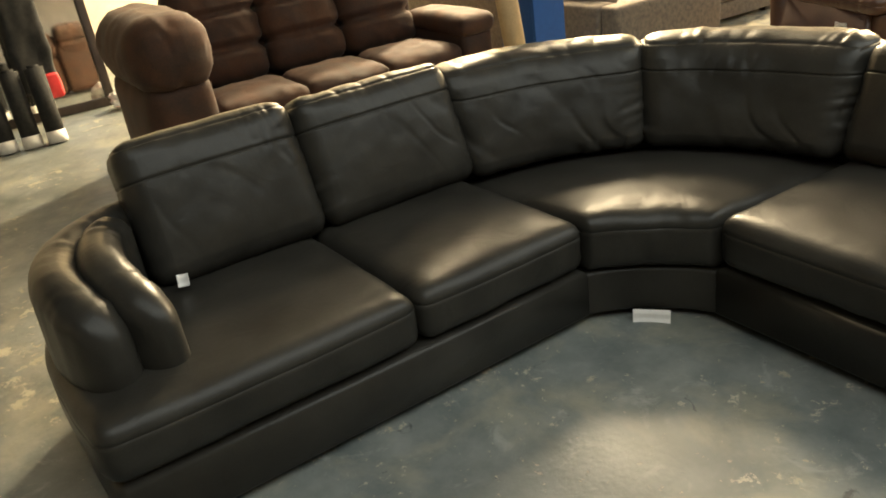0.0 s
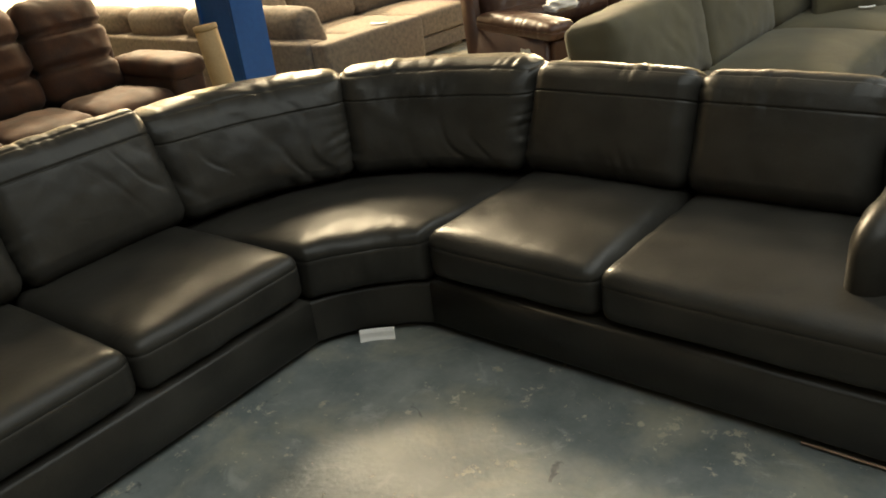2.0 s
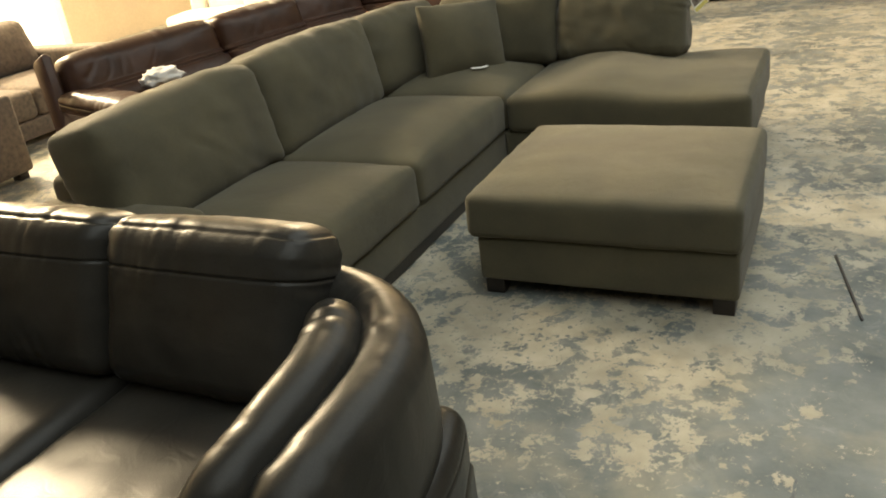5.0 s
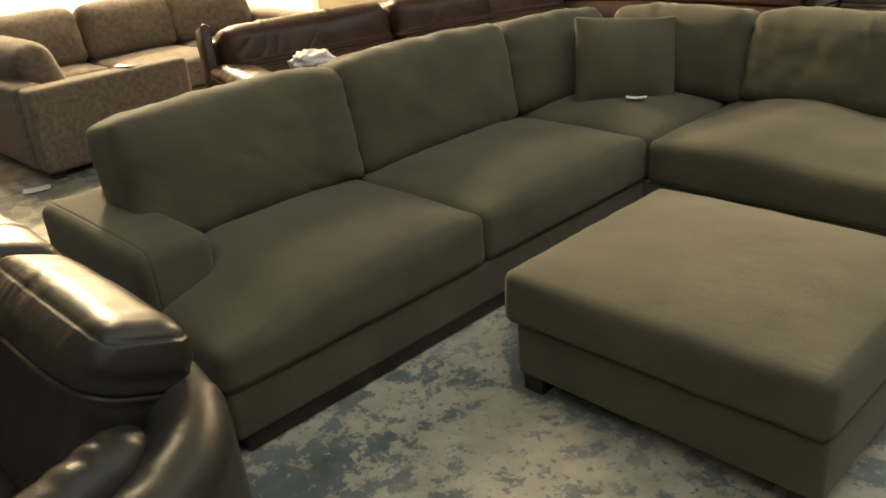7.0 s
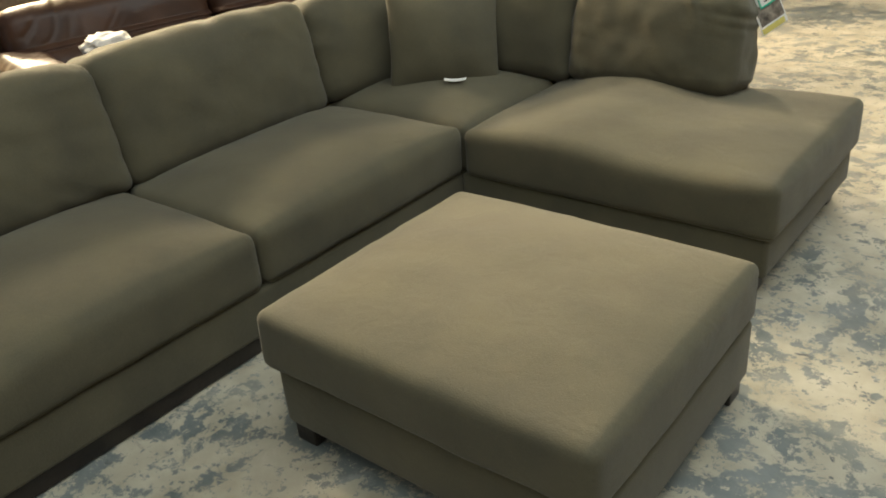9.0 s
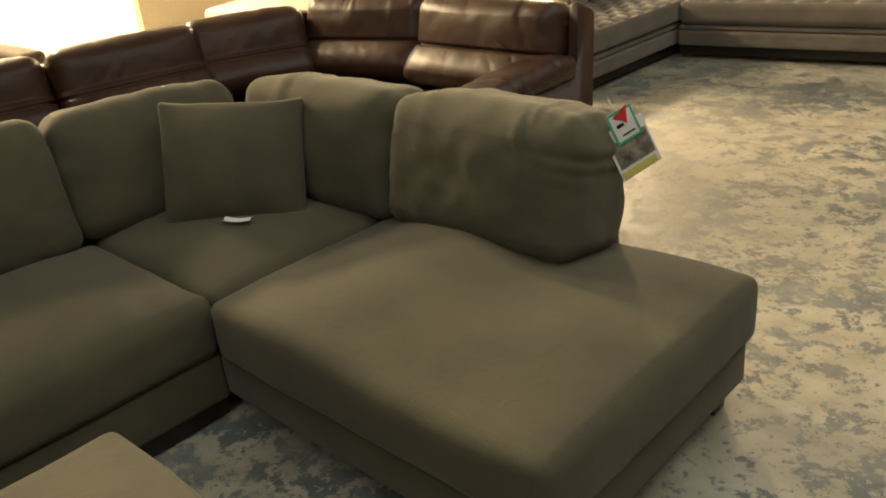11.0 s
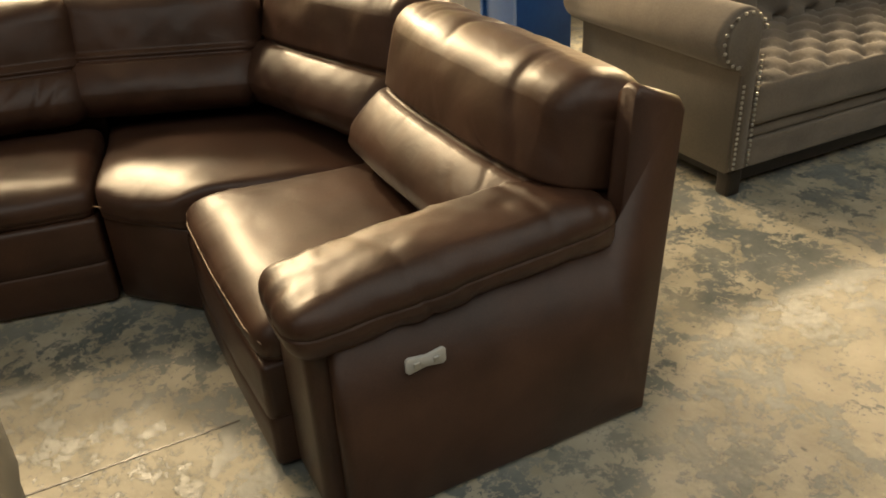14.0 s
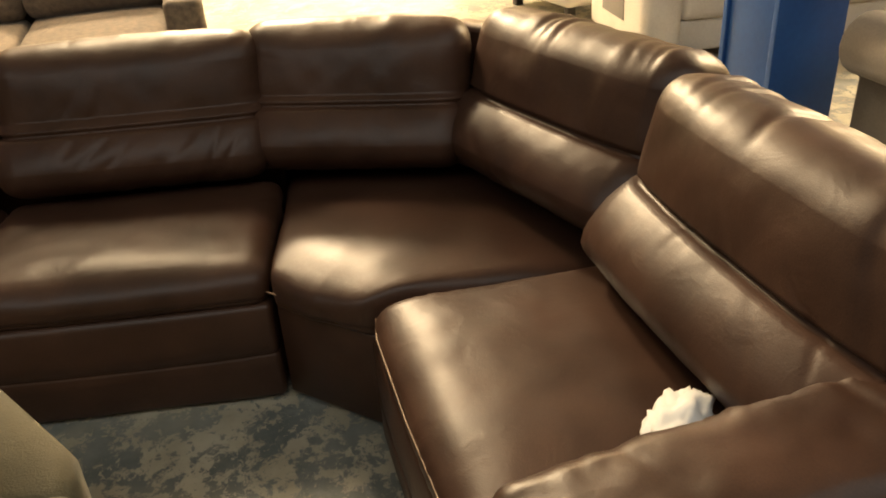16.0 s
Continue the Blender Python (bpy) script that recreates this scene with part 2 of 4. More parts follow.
def prism(outline, d0, d1, axis=0, bevel=0.012):
    """A closed outline (u, v) drawn out along an axis from d0 to d1 with eased edges; axis 0: (d, u, v); axis 1: (u, d, v); axis 2: (u, v, d)."""
    n = len(outline)
    c = np.mean(np.array(outline), axis=0)
    size = np.ptp(np.array(outline), axis=0)
    verts, faces = [], []
    for d, shrink in ((d0, 1.0), (d0 + bevel * 0.4, 0.35), (d0 + bevel, 0.0), (d1 - bevel, 0.0), (d1 - bevel * 0.4, 0.35), (d1, 1.0)):
        for u, v in outline:
            u2 = u - (u - c[0]) * 2 * bevel * shrink / size[0]
            v2 = v - (v - c[1]) * 2 * bevel * shrink / size[1]
            verts.append([(d, u2, v2), (u2, d, v2), (u2, v2, d)][axis])
    for i in range(5):
        for k in range(n):
            l = (k + 1) % n
            faces.append([i * n + k, i * n + l, (i + 1) * n + l, (i + 1) * n + k])
    faces.append(list(range(n))[::-1])
    faces.append([5 * n + k for k in range(n)])
    return verts, faces


def smooth_path(points, steps=6):
    """A rounded line through the points."""
    out = []
    pts = [points[0]] + list(points) + [points[-1]]
    for i in range(1, len(pts) - 2):
        p0, p1, p2, p3 = (np.array(pts[i + k], float) for k in (-1, 0, 1, 2))
        for s in range(steps):
            t = s / steps
            out.append(tuple(0.5 * (2 * p1 + (p2 - p0) * t + (2 * p0 - 5 * p1 + 4 * p2 - p3) * t * t + (3 * p1 - p0 - 3 * p2 + p3) * t ** 3)))
    out.append(tuple(points[-1]))
    return out


def tube(points, r, sides=8, closed=False):
    """A round cord along the points."""
    pts = [Vector(p) for p in points]
    verts, faces = [], []
    n = len(pts)
    up = Vector((0, 0, 1))
    for i, p in enumerate(pts):
        a, b = pts[(i - 1) % n if closed else max(i - 1, 0)], pts[(i + 1) % n if closed else min(i + 1, n - 1)]
        t = (b - a).normalized()
        side = t.cross(up) if abs(t.dot(up)) < 0.95 else t.cross(Vector((1, 0, 0)))
        side.normalize()
        top = side.cross(t)
        for k in range(sides):
            w = 2 * math.pi * k / sides
            verts.append(p + side * (r * math.cos(w)) + top * (r * math.sin(w)))
    for i in range(n if closed else n - 1):
        for k in range(sides):
            j, l = (i + 1) % n, (k + 1) % sides
            faces.append([i * sides + k, i * sides + l, j * sides + l, j * sides + k])
    if not closed:
        faces.append(list(range(sides))[::-1])
        faces.append([(n - 1) * sides + k for k in range(sides)])
    return verts, faces


I4 = Matrix.Identity(4)

# ---- structure ----
def slab(name, x0, x1, y0, y1, z0, z1, mat, label, category):
    ob = part(name, rbox(x0, x1, y0, y1, z0, z1, 0.004, (1, 1, 1)), mat, smooth=False)
    return tagged(ob, label, category, kind="structure")


def floor_material():
    m = bpy.data.materials.new("painted_concrete")
    m.use_nodes = True
    nt = m.node_tree
    b = nt.nodes["Principled BSDF"]
    tc = nt.nodes.new("ShaderNodeTexCoord")

    def tex(scale, detail, rough=0.55, distort=0.0):
        n = nt.nodes.new("ShaderNodeTexNoise")
        n.inputs["Scale"].default_value, n.inputs["Detail"].default_value = scale, detail
        n.inputs["Roughness"].default_value, n.inputs["Distortion"].default_value = rough, distort
        nt.links.new(tc.outputs["Object"], n.inputs["Vector"])
        return n.outputs[0]

    def ramp(value, a, z, ca=(0, 0, 0), cz=(1, 1, 1)):
        r = nt.nodes.new("ShaderNodeValToRGB")
        r.color_ramp.elements[0].position, r.color_ramp.elements[1].position = a, z
        r.color_ramp.elements[0].color, r.color_ramp.elements[1].color = (*ca, 1), (*cz, 1)
        nt.links.new(value, r.inputs[0])
        return r.outputs[0]

    def mix(f, a, z):
        n = nt.nodes.new("ShaderNodeMix")
        n.data_type = "RGBA"
        nt.links.new(f, n.inputs[0])
        nt.links.new(a, n.inputs[6])
        nt.links.new(z, n.inputs[7])
        return n.outputs[2]

    def math_node(op, a, z):
        n = nt.nodes.new("ShaderNodeMath")
        n.operation = op
        for i, v in enumerate((a, z)):
            if isinstance(v, float):
                n.inputs[i].default_value = v
            else:
                nt.links.new(v, n.inputs[i])
        return n.outputs[0]

    paint = ramp(tex(3.2, 8, 0.65), 0.3, 0.72, (0.075, 0.092, 0.092), (0.22, 0.235, 0.225))
    scuff = ramp(tex(1.7, 3), 0.0, 1.0, (0.28, 0.30, 0.28), (0.38, 0.39, 0.36))
    paint = mix(ramp(tex(5.5, 9, 0.72, 0.8), 0.575, 0.70, (0, 0, 0), (0.6, 0.6, 0.6)), paint, scuff)
    stain = ramp(tex(2.2, 4), 0.0, 1.0, (0.30, 0.28, 0.20), (0.36, 0.34, 0.26))
    paint = mix(ramp(tex(2.6, 7, 0.62, 0.4), 0.50, 0.68, (0, 0, 0), (0.5, 0.5, 0.5)), paint, stain)
    bare = ramp(tex(6, 6), 0.3, 0.7, (0.29, 0.265, 0.195), (0.44, 0.41, 0.325))
    dark = ramp(tex(30, 4), 0.3, 0.8, (0.055, 0.06, 0.065), (0.12, 0.12, 0.115))
    # worn patches, thicker along the aisle past the black sofa
    where = nt.nodes.new("ShaderNodeSeparateXYZ")
    nt.links.new(tc.outputs["Object"], where.inputs[0])
    aisle = nt.nodes.new("ShaderNodeMapRange")
    aisle.inputs[1].default_value, aisle.inputs[2].default_value = -1.9, -0.3
    aisle.inputs[3].default_value, aisle.inputs[4].default_value = -0.075, 0.016
    east = math_node("MULTIPLY", math_node("MAXIMUM", math_node("SUBTRACT", where.outputs[0], 0.75), 0.0), 1.35)
    nt.links.new(math_node("SUBTRACT", where.outputs[1], east), aisle.inputs[0])
    worn = math_node("ADD", math_node("ADD", math_node("MULTIPLY", tex(9.0, 14, 0.74, 0.15), 0.70), math_node("MULTIPLY", tex(1.5, 3), 0.30)), aisle.outputs[0])
    worn_mask = ramp(worn, 0.500, 0.520)
    chips = ramp(math_node("ADD", tex(26, 8, 0.7, 0.2), math_node("MULTIPLY", aisle.outputs[0], 0.6)), 0.600, 0.612)
    worn_mask = math_node("ABSOLUTE", math_node("SUBTRACT", worn_mask, chips), 0.0)
    col = mix(worn_mask, paint, bare)
    col = mix(ramp(tex(9, 7, 0.65, 1.2), 0.66, 0.70), col, dark)
    spots = ramp(tex(55, 5, 0.7), 0.72, 0.76)
    spots_far = ramp(tex(14, 3), 0.5, 0.7)
    pale = ramp(tex(3, 2), 0.0, 1.0, (0.52, 0.52, 0.49), (0.62, 0.61, 0.56))
    col = mix(math_node("MULTIPLY", spots, spots_far), col, pale)
    nt.links.new(col, b.inputs["Base Color"])
    rr = nt.nodes.new("ShaderNodeMapRange")
    rr.inputs[3].default_value, rr.inputs[4].default_value = 0.34, 0.66
    nt.links.new(math_node("ADD", math_node("MULTIPLY", worn_mask, 0.5), math_node("MULTIPLY", tex(4, 5), 0.5)), rr.inputs[0])
    nt.links.new(rr.outputs[0], b.inputs["Roughness"])
    bp = nt.nodes.new("ShaderNodeBump")
    bp.inputs["Strength"].default_value, bp.inputs["Distance"].default_value = 0.35, 0.004
    nt.links.new(math_node("SUBTRACT", tex(40, 6), math_node("MULTIPLY", worn_mask, 0.35)), bp.inputs["Height"])
    nt.links.new(bp.outputs[0], b.inputs["Normal"])
    return m


FLOOR = floor_material()
slab("floor", -13, 9, -12, 14, -0.1, 0.0, FLOOR, "worn painted concrete warehouse floor", "floor")
joint = part("floor_joint", rbox(-1.166, -1.160, 1.2, 2.98, -0.002, 0.0015, 0.0005, (1, 1, 1)), DARKWOOD, None, smooth=False)
tagged(joint, "narrow dark joint in the concrete floor", "floor joint", kind="structure")
slab("wall_west", -13.2, -13, -12, 14, 0, 5.2, WALL, "cream painted warehouse wall", "wall")
# unseen east and south walls, added in dark grey to limit bounced light
UNSEEN_WALL = material("unseen_wall_grey", (0.25, 0.235, 0.21), (0.17, 0.16, 0.145), 0.6, 1.2, 0.2, 30)
slab("wall_east", 9, 9.2, -12, 14, 0, 5.2, UNSEEN_WALL, "unseen dark grey wall that limits bounced light", "wall")
slab("wall_south", -13, 9, -12.2, -12, 0, 5.2, UNSEEN_WALL, "unseen dark grey wall that limits bounced light", "wall")
slab("wall_north", -13, 9, 14, 14.2, 0, 5.2, WALL, "cream painted warehouse wall", "wall")
# ceiling is out of view, its dark grey keeps bounce light low
UNSEEN_CEILING = material("unseen_ceiling_grey", (0.20, 0.195, 0.185), (0.14, 0.135, 0.13), 0.8, 1.0, 0.1, 12)
slab("ceiling", -13, 9, -12, 14, 5.2, 5.35, UNSEEN_CEILING, "unseen dark grey ceiling that limits bounced light", "ceiling")


# ---- black leather sectional ----
CX, CY = -1.19, -2.455
black = thing("black_sectional_sofa", pose(CX, CY, 0), "black leather curved sectional sofa with loose back cushions and rolled arms", "sectional sofa")


def black_run(sign, turn):
    """One straight run beside the corner; sign 1: towards +x, sign -1: the mirrored run, turned into its place."""
    L, F = 1.77, 0.32
    t = Matrix.Rotation(radians(turn), 4, "Z")
    mir = Matrix.Diagonal((sign, 1, 1, 1))

    def put(name, data, mat, label="", m=I4):
        v, f = data
        full = t @ mir
        v = [m @ Vector(p) for p in v]
        v = [full @ p for p in v]
        if sign < 0:
            f = [q[::-1] for q in f]
        return part(name, (v, f), mat, black, label)

    body = [(0.0, F + 0.002), (L - 0.03, F + 0.002), (L - 0.005, F + 0.06), (L + 0.01, 0.75), (L + 0.005, 1.02), (L - 0.06, 1.22), (L - 0.2, 1.33), (L - 0.4, 1.36), (0.0, 1.36)]
    put("base", prism(body, 0.025, 0.235, 2, 0.02), BLACK)
    put("seat_cushion", rbox(0.004, 0.735, F - 0.005, 1.12, 0.240, 0.437, 0.055, (26, 24, 6), (0.004, 0.004, 0.012, 0, 0, 0.03), 0.006, 5, 3 + sign,
                             grooves=[(2, 0.385, 0.006, 0.004)], gather=(0.0022, 12, 0.05)), BLACK)

    def end_shape(x, y, z):
        k = max(0.0, (y - 0.92) / 0.5)
        bow = 0.02 * math.sin(math.pi * min(1.0, max(0.0, (y - F) / 0.8)))
        return (x + (bow - 0.16 * k * k) * max(0.0, (x - 1.3) / 0.47), y, z)
    put("seat_cushion", rbox(0.738, L + 0.005, F - 0.005, 1.20, 0.240, 0.437, 0.055, (34, 24, 6), (0.004, 0.004, 0.012, 0, 0, 0.022), 0.006, 5, 7 + sign,
                             warp=end_shape, grooves=[(2, 0.385, 0.006, 0.004)], gather=(0.0022, 12, 0.05)), BLACK)
    frame_path = smooth_path([(0.0, 1.28), (0.6, 1.285), (1.15, 1.29), (1.46, 1.23), (1.63, 1.06), (1.685, 0.86), (1.67, 0.66), (1.61, 0.49)], 14)
    k = len(frame_path)
    put("outer_arm_roll", roll(frame_path, 0.082, 0.30, [0.735 - 0.11 * max(0, (i / k - 0.72) / 0.28) ** 2 for i in range(k)], cap=0.12), BLACK)
    inner = smooth_path([(1.40, 1.16), (1.50, 1.02), (1.545, 0.84), (1.53, 0.66), (1.465, 0.475)], 16)
    k = len(inner)
    put("inner_arm_roll", roll(inner, 0.074, 0.36, [0.755 - 0.13 * max(0, (i / k - 0.45) / 0.55) ** 2 for i in range(k)], cap=0.14), BLACK)
    for i, (x0, x1) in enumerate(((0.0, 0.725), (0.73, 1.385)) if sign > 0 else ((-0.03, 0.685), (0.69, 1.365))):
        w = x1 - x0
        put("back_cushion", rbox(-w / 2, w / 2, -0.11, 0.11, 0, 0.46 if sign > 0 else 0.515 + 0.02 * i, 0.065, (84, 6, 52), (0.006, 0.006, 0.036, 0.02, 0, 0.012), 0.006, 6, 11 + i + sign * 2,
                                 None, [(2, 0.335 if sign > 0 else 0.385, 0.006, 0.006), (2, 0.440 if sign > 0 else 0.49 + 0.02 * i, 0.006, 0.005)], (0.0075, 20, 0.05), None, (0.003, 5, -0.5, 0)), BLACK, "",
            pose((x0 + x1) / 2, 1.08, 0.425, -21, 0, 0))
    return put


run_right = black_run(1, 0)
run_left = black_run(-1, 92)


def corner_warp(length, a0=90.0, a1=182.0):
    def warp(x, y, z):
        a = radians(a0 + (a1 - a0) * x / length)
        rr = y - 0.055 * math.sin(math.pi * x / length) * max(0.0, (1.0 - y) / 0.67)
        return (rr * math.cos(a), rr * math.sin(a), z)
    return warp


def corner_flip(data):
    return data[0], [q[::-1] for q in data[1]]


def corner_seat_warp(x, y, z):
    px, py, pz = corner_warp(1.0)(x, y, z)
    return (px, py, pz - max(0.0, (z - 0.3) / 0.14) * 0.07 * max(0.0, y - 0.42))


part("corner_base", corner_flip(rbox(0.004, 0.996, 0.335, 1.345, 0.025, 0.21, 0.02, (16, 6, 2), warp=corner_warp(1.0))), BLACK, black)
part("corner_seat_cushion", corner_flip(rbox(0.006, 0.994, 0.315, 1.14, 0.215, 0.437, 0.05, (26, 22, 6), (0, 0, 0.012, 0, 0, 0.032), 0.007, 5, 21,
     corner_seat_warp, [(2, 0.385, 0.006, 0.004)], (0.003, 12, 0.05))), BLACK, black)
part("corner_back_frame", corner_flip(rbox(0.0, 1.0, 1.19, 1.35, 0.2, 0.79, 0.06, (16, 2, 4), warp=corner_warp(1.0))), BLACK, black)
for i, (a0, a1) in enumerate(((90.3, 136.6), (135.4, 181.7))):
    def lean(x, y, z, a0=a0, a1=a1):
        a = radians(a0 + (a1 - a0) * (x + 0.4) / 0.8)
        rr = 1.08 + y + 0.36 * z
        return (rr * math.cos(a), rr * math.sin(a), 0.425 + z * (0.94 + 0.04 * max(0.0, (a - radians(112)) / radians(70))))
    part("back_cushion", corner_flip(rbox(-0.4, 0.4, -0.115, 0.115, 0, 0.475, 0.075, (84, 6, 52), (0, 0, 0.036, 0.015, 0, 0.012), 0.007, 6, 31 + i,
         lean, [(2, 0.345, 0.006, 0.006), (2, 0.450, 0.006, 0.005)], (0.0085, 20, 0.055), None, (0.007, 5, -0.6, 0))), BLACK, black)
for x, y in ((1.68, 0.40), (1.55, 1.15)):
    part("foot", rbox(x - 0.04, x + 0.04, y - 0.04, y + 0.04, 0, 0.03, 0.006, (1, 1, 1)), DARKWOOD, black)
part("foot_strip", rbox(1.40, 1.735, 0.326, 0.334, 0.010, 0.014, 0.001, (1, 1, 1)), PALETHREAD, black, "pale strip along the lower edge")
for p in ((-0.55, -1.62), (-1.22, -0.2), (-0.78, 0.98)):
    part("foot", rbox(p[0] - 0.04, p[0] + 0.04, p[1] - 0.04, p[1] + 0.04, 0, 0.03, 0.006, (1, 1, 1)), DARKWOOD, black)


def paper(name, x, y, z, w, d, rz, label, tilt=(0, 0), mat=PAPER, category="label", curl=0.006, thick=0.0015):
    def bow(px, py, pz):
        return (px, py, pz + curl * (2 * px / w) ** 2 + curl * 0.5 * math.sin(9 * py / d))
    ob = part(name, rbox(-w / 2, w / 2, -d / 2, d / 2, 0, thick, thick * 0.4, (8, 5, 1), warp=bow), mat, None, label, pose(x, y, z, tilt[0], tilt[1], rz))
    return tagged(ob, label, category)


paper("paper_label", -1.365, -2.285, 0.020, 0.14, 0.05, 40, "white paper label leaning at the corner base on the floor", (70, 0))
paper("paper_tag", -2.09, -3.785, 0.495, 0.04, 0.045, 70, "small white tag hanging beside the black arm roll", (60, 0))

# ---- olive fabric sectional and ottoman ----
olive = thing("olive_sectional_sofa", I4, "olive green fabric sectional sofa with chaise end and loose cushions", "sectional sofa")
OX = -0.38


def olive_seat(x0, x1, y0, y1, seed, notch=None, name="seat_cushion"):
    return part(name, rbox(x0, x1, y0, y1, 0.235, 0.445, 0.038, (24, 26, 6), (0.004, 0.012, 0.006, 0.004, 0, 0.078), 0.006, 4, seed, notch,
                           [(2, 0.255, 0.006, 0.005)], (0.003, 14, 0.05)), OLIVE, olive)


def t_notch(x, y, z):
    """The seat runs out in front of the arm."""
    z -= 0.05 * min(1.0, max(0.0, (z - 0.26) / 0.16)) * min(1.0, max(0.0, (-0.36 - y) / 0.28)) ** 1.5
    if y < -0.56 and x < -0.78:
        y = -0.56 + (y + 0.56) * max(0.0, (x + 0.86) / 0.08)
    return (x, y, z)


olive_seat(-1.16, OX, -0.83, 0.322, 41, t_notch)
olive_seat(-1.16, OX, 0.328, 1.43, 42)
olive_seat(-1.2, OX + 0.005, 1.436, 2.16, 43, None, "corner_seat_cushion")


def chaise_shape(x, y, z):
    k = max(0.0, (z - 0.3) / 0.14)
    wave = 0.022 * math.cos((x - 0.02) * 5.2) * math.exp(-(((x - 0.1) / 0.6) ** 2)) - 0.02 * math.exp(-(((x - 0.40) / 0.16) ** 2)) * max(0.0, (y - 1.7) / 0.7)
    return (x, y + (0.03 * math.sin((x + 0.36) * 2.4) if z > 0.3 and y > 2.2 else 0.0), z + k * wave)


part("chaise_cushion", rbox(-0.37, 0.915, 1.40, 2.44, 0.235, 0.445, 0.038, (30, 26, 6), (0.0, 0.012, 0.012, 0.01, 0, 0.058), 0.006, 4, 44, chaise_shape,
     [(2, 0.255, 0.006, 0.005)], (0.003, 14, 0.05)), OLIVE, olive)
part("base", rbox(-1.52, OX - 0.01, -0.82, 1.43, 0.068, 0.24, 0.02, (4, 8, 2), wrinkle=0.003, wscale=4), OLIVE, olive)
part("base", rbox(-1.05, OX - 0.02, 1.43, 2.47, 0.085, 0.24, 0.02, (4, 8, 2), wrinkle=0.003, wscale=4), OLIVE, olive)
part("chaise_base", rbox(-0.40, 0.895, 1.42, 2.42, 0.085, 0.24, 0.02, (8, 8, 2), wrinkle=0.003, wscale=4), OLIVE, olive)
part("back_frame", rbox(-1.56, -1.34, -0.62, 2.05, 0.20, 0.70, 0.05, (3, 16, 6)), OLIVE, olive)
part("back_frame", rbox(-1.02, 0.43, 2.33, 2.49, 0.20, 0.68, 0.045, (16, 3, 6)), OLIVE, olive)
part("corner_frame", prism([(-1.56, 2.04), (-1.36, 2.02), (-1.02, 2.34), (-1.0, 2.47), (-1.12, 2.46), (-1.45, 2.25)], 0.10, 0.66, 2, 0.03), OLIVE, olive)
part("armrest", rbox(-1.62, -0.785, -0.84, -0.57, 0.085, 0.60, 0.05, (12, 5, 10), (0, 0.01, 0.008, 0.006, 0, 0.008), 0.003, 4, 45,
     grooves=[(1, -0.80, 0.006, 0.004)]), OLIVE, olive)
for y0, y1, s in ((-0.67, 0.355, 51), (0.340, 1.385, 52)):
    part("back_cushion", rbox(-(y1 - y0) / 2, (y1 - y0) / 2, -0.15, 0.15, 0, 0.50, 0.065, (30, 6, 22), (0.008, 0.008, 0.05, 0.02, 0, 0.025), 0.014, 4.5, s,
         gather=(0.011, 11, 0.09), folds=(0.008, 4, 0.9, 0)), OLIVE, olive, "", pose(-1.225, (y0 + y1) / 2, 0.415, -11, 0, 90))
part("corner_back_cushion", rbox(-0.35, 0.35, -0.14, 0.14, 0, 0.47, 0.075, (26, 6, 20), (0.008, 0.008, 0.05, 0.02, 0, 0.025), 0.014, 4.5, 53,
     gather=(0.011, 11, 0.09)), OLIVE, olive, "", pose(-1.17, 1.735, 0.42, -11, 0, 78))
part("corner_back_cushion", rbox(-0.38, 0.38, -0.14, 0.14, 0, 0.455, 0.07, (26, 6, 20), (0.008, 0.008, 0.05, 0.02, 0, 0.02), 0.014, 4.5, 54,
     gather=(0.011, 11, 0.09)), OLIVE, olive, "", pose(-0.68, 2.19, 0.43, -11, 0, 5))
part("back_cushion", rbox(-0.372, 0.385, -0.15, 0.20, 0, 0.455, 0.075, (56, 18, 44), (0.008, 0.016, 0.05, 0.03, 0, 0.025), 0.014, 5, 55,
     gather=(0.016, 13, 0.11), folds=(0.008, 5, 0.9, 0)), OLIVE, olive, "", pose(0.075, 2.235, 0.43, -13, 0, 2))
for x, y in ((-0.47, -0.72), (-0.47, 1.35), (0.82, 1.50), (0.82, 2.34), (-1.38, -0.72), (-1.38, 2.0), (-0.40, 2.4)):
    part("foot", rbox(x - 0.035, x + 0.035, y - 0.035, y + 0.035, 0, 0.09, 0.006, (1, 1, 1)), DARKWOOD, olive, "dark wooden block foot")

# dark blocks stand in for the shade beneath the olive sofa
part("plinth", rbox(-1.45, OX - 0.03, -0.78, 1.42, 0.004, 0.09, 0.005, (1, 1, 1)), DARKWOOD, olive, "dark block standing in for the shade under the sofa")
part("plinth", rbox(-0.98, 0.80, 1.50, 2.38, 0.004, 0.09, 0.005, (1, 1, 1)), DARKWOOD, olive, "dark block standing in for the shade under the sofa")
pillow = tagged(part("throw_pillow", rbox(-0.26, 0.26, -0.02, 0.02, -0.235, 0.235, 0.018, (22, 2, 22), (-0.012, -0.012, 0.105, 0.08, -0.012, -0.012), 0.008, 6, 61,
    gather=(0.005, 14, 0.06)), OLIVE, None, "square olive fabric throw pillow in the corner of the sofa", pose(-0.79, 1.85, 0.665, -19, 4, 45)),
    "square olive fabric throw pillow in the corner of the sofa", "pillow")
paper("paper_label", -0.64, 1.73, 0.530, 0.10, 0.035, 30, "small white paper label lying on the olive corner seat", (8, 0))

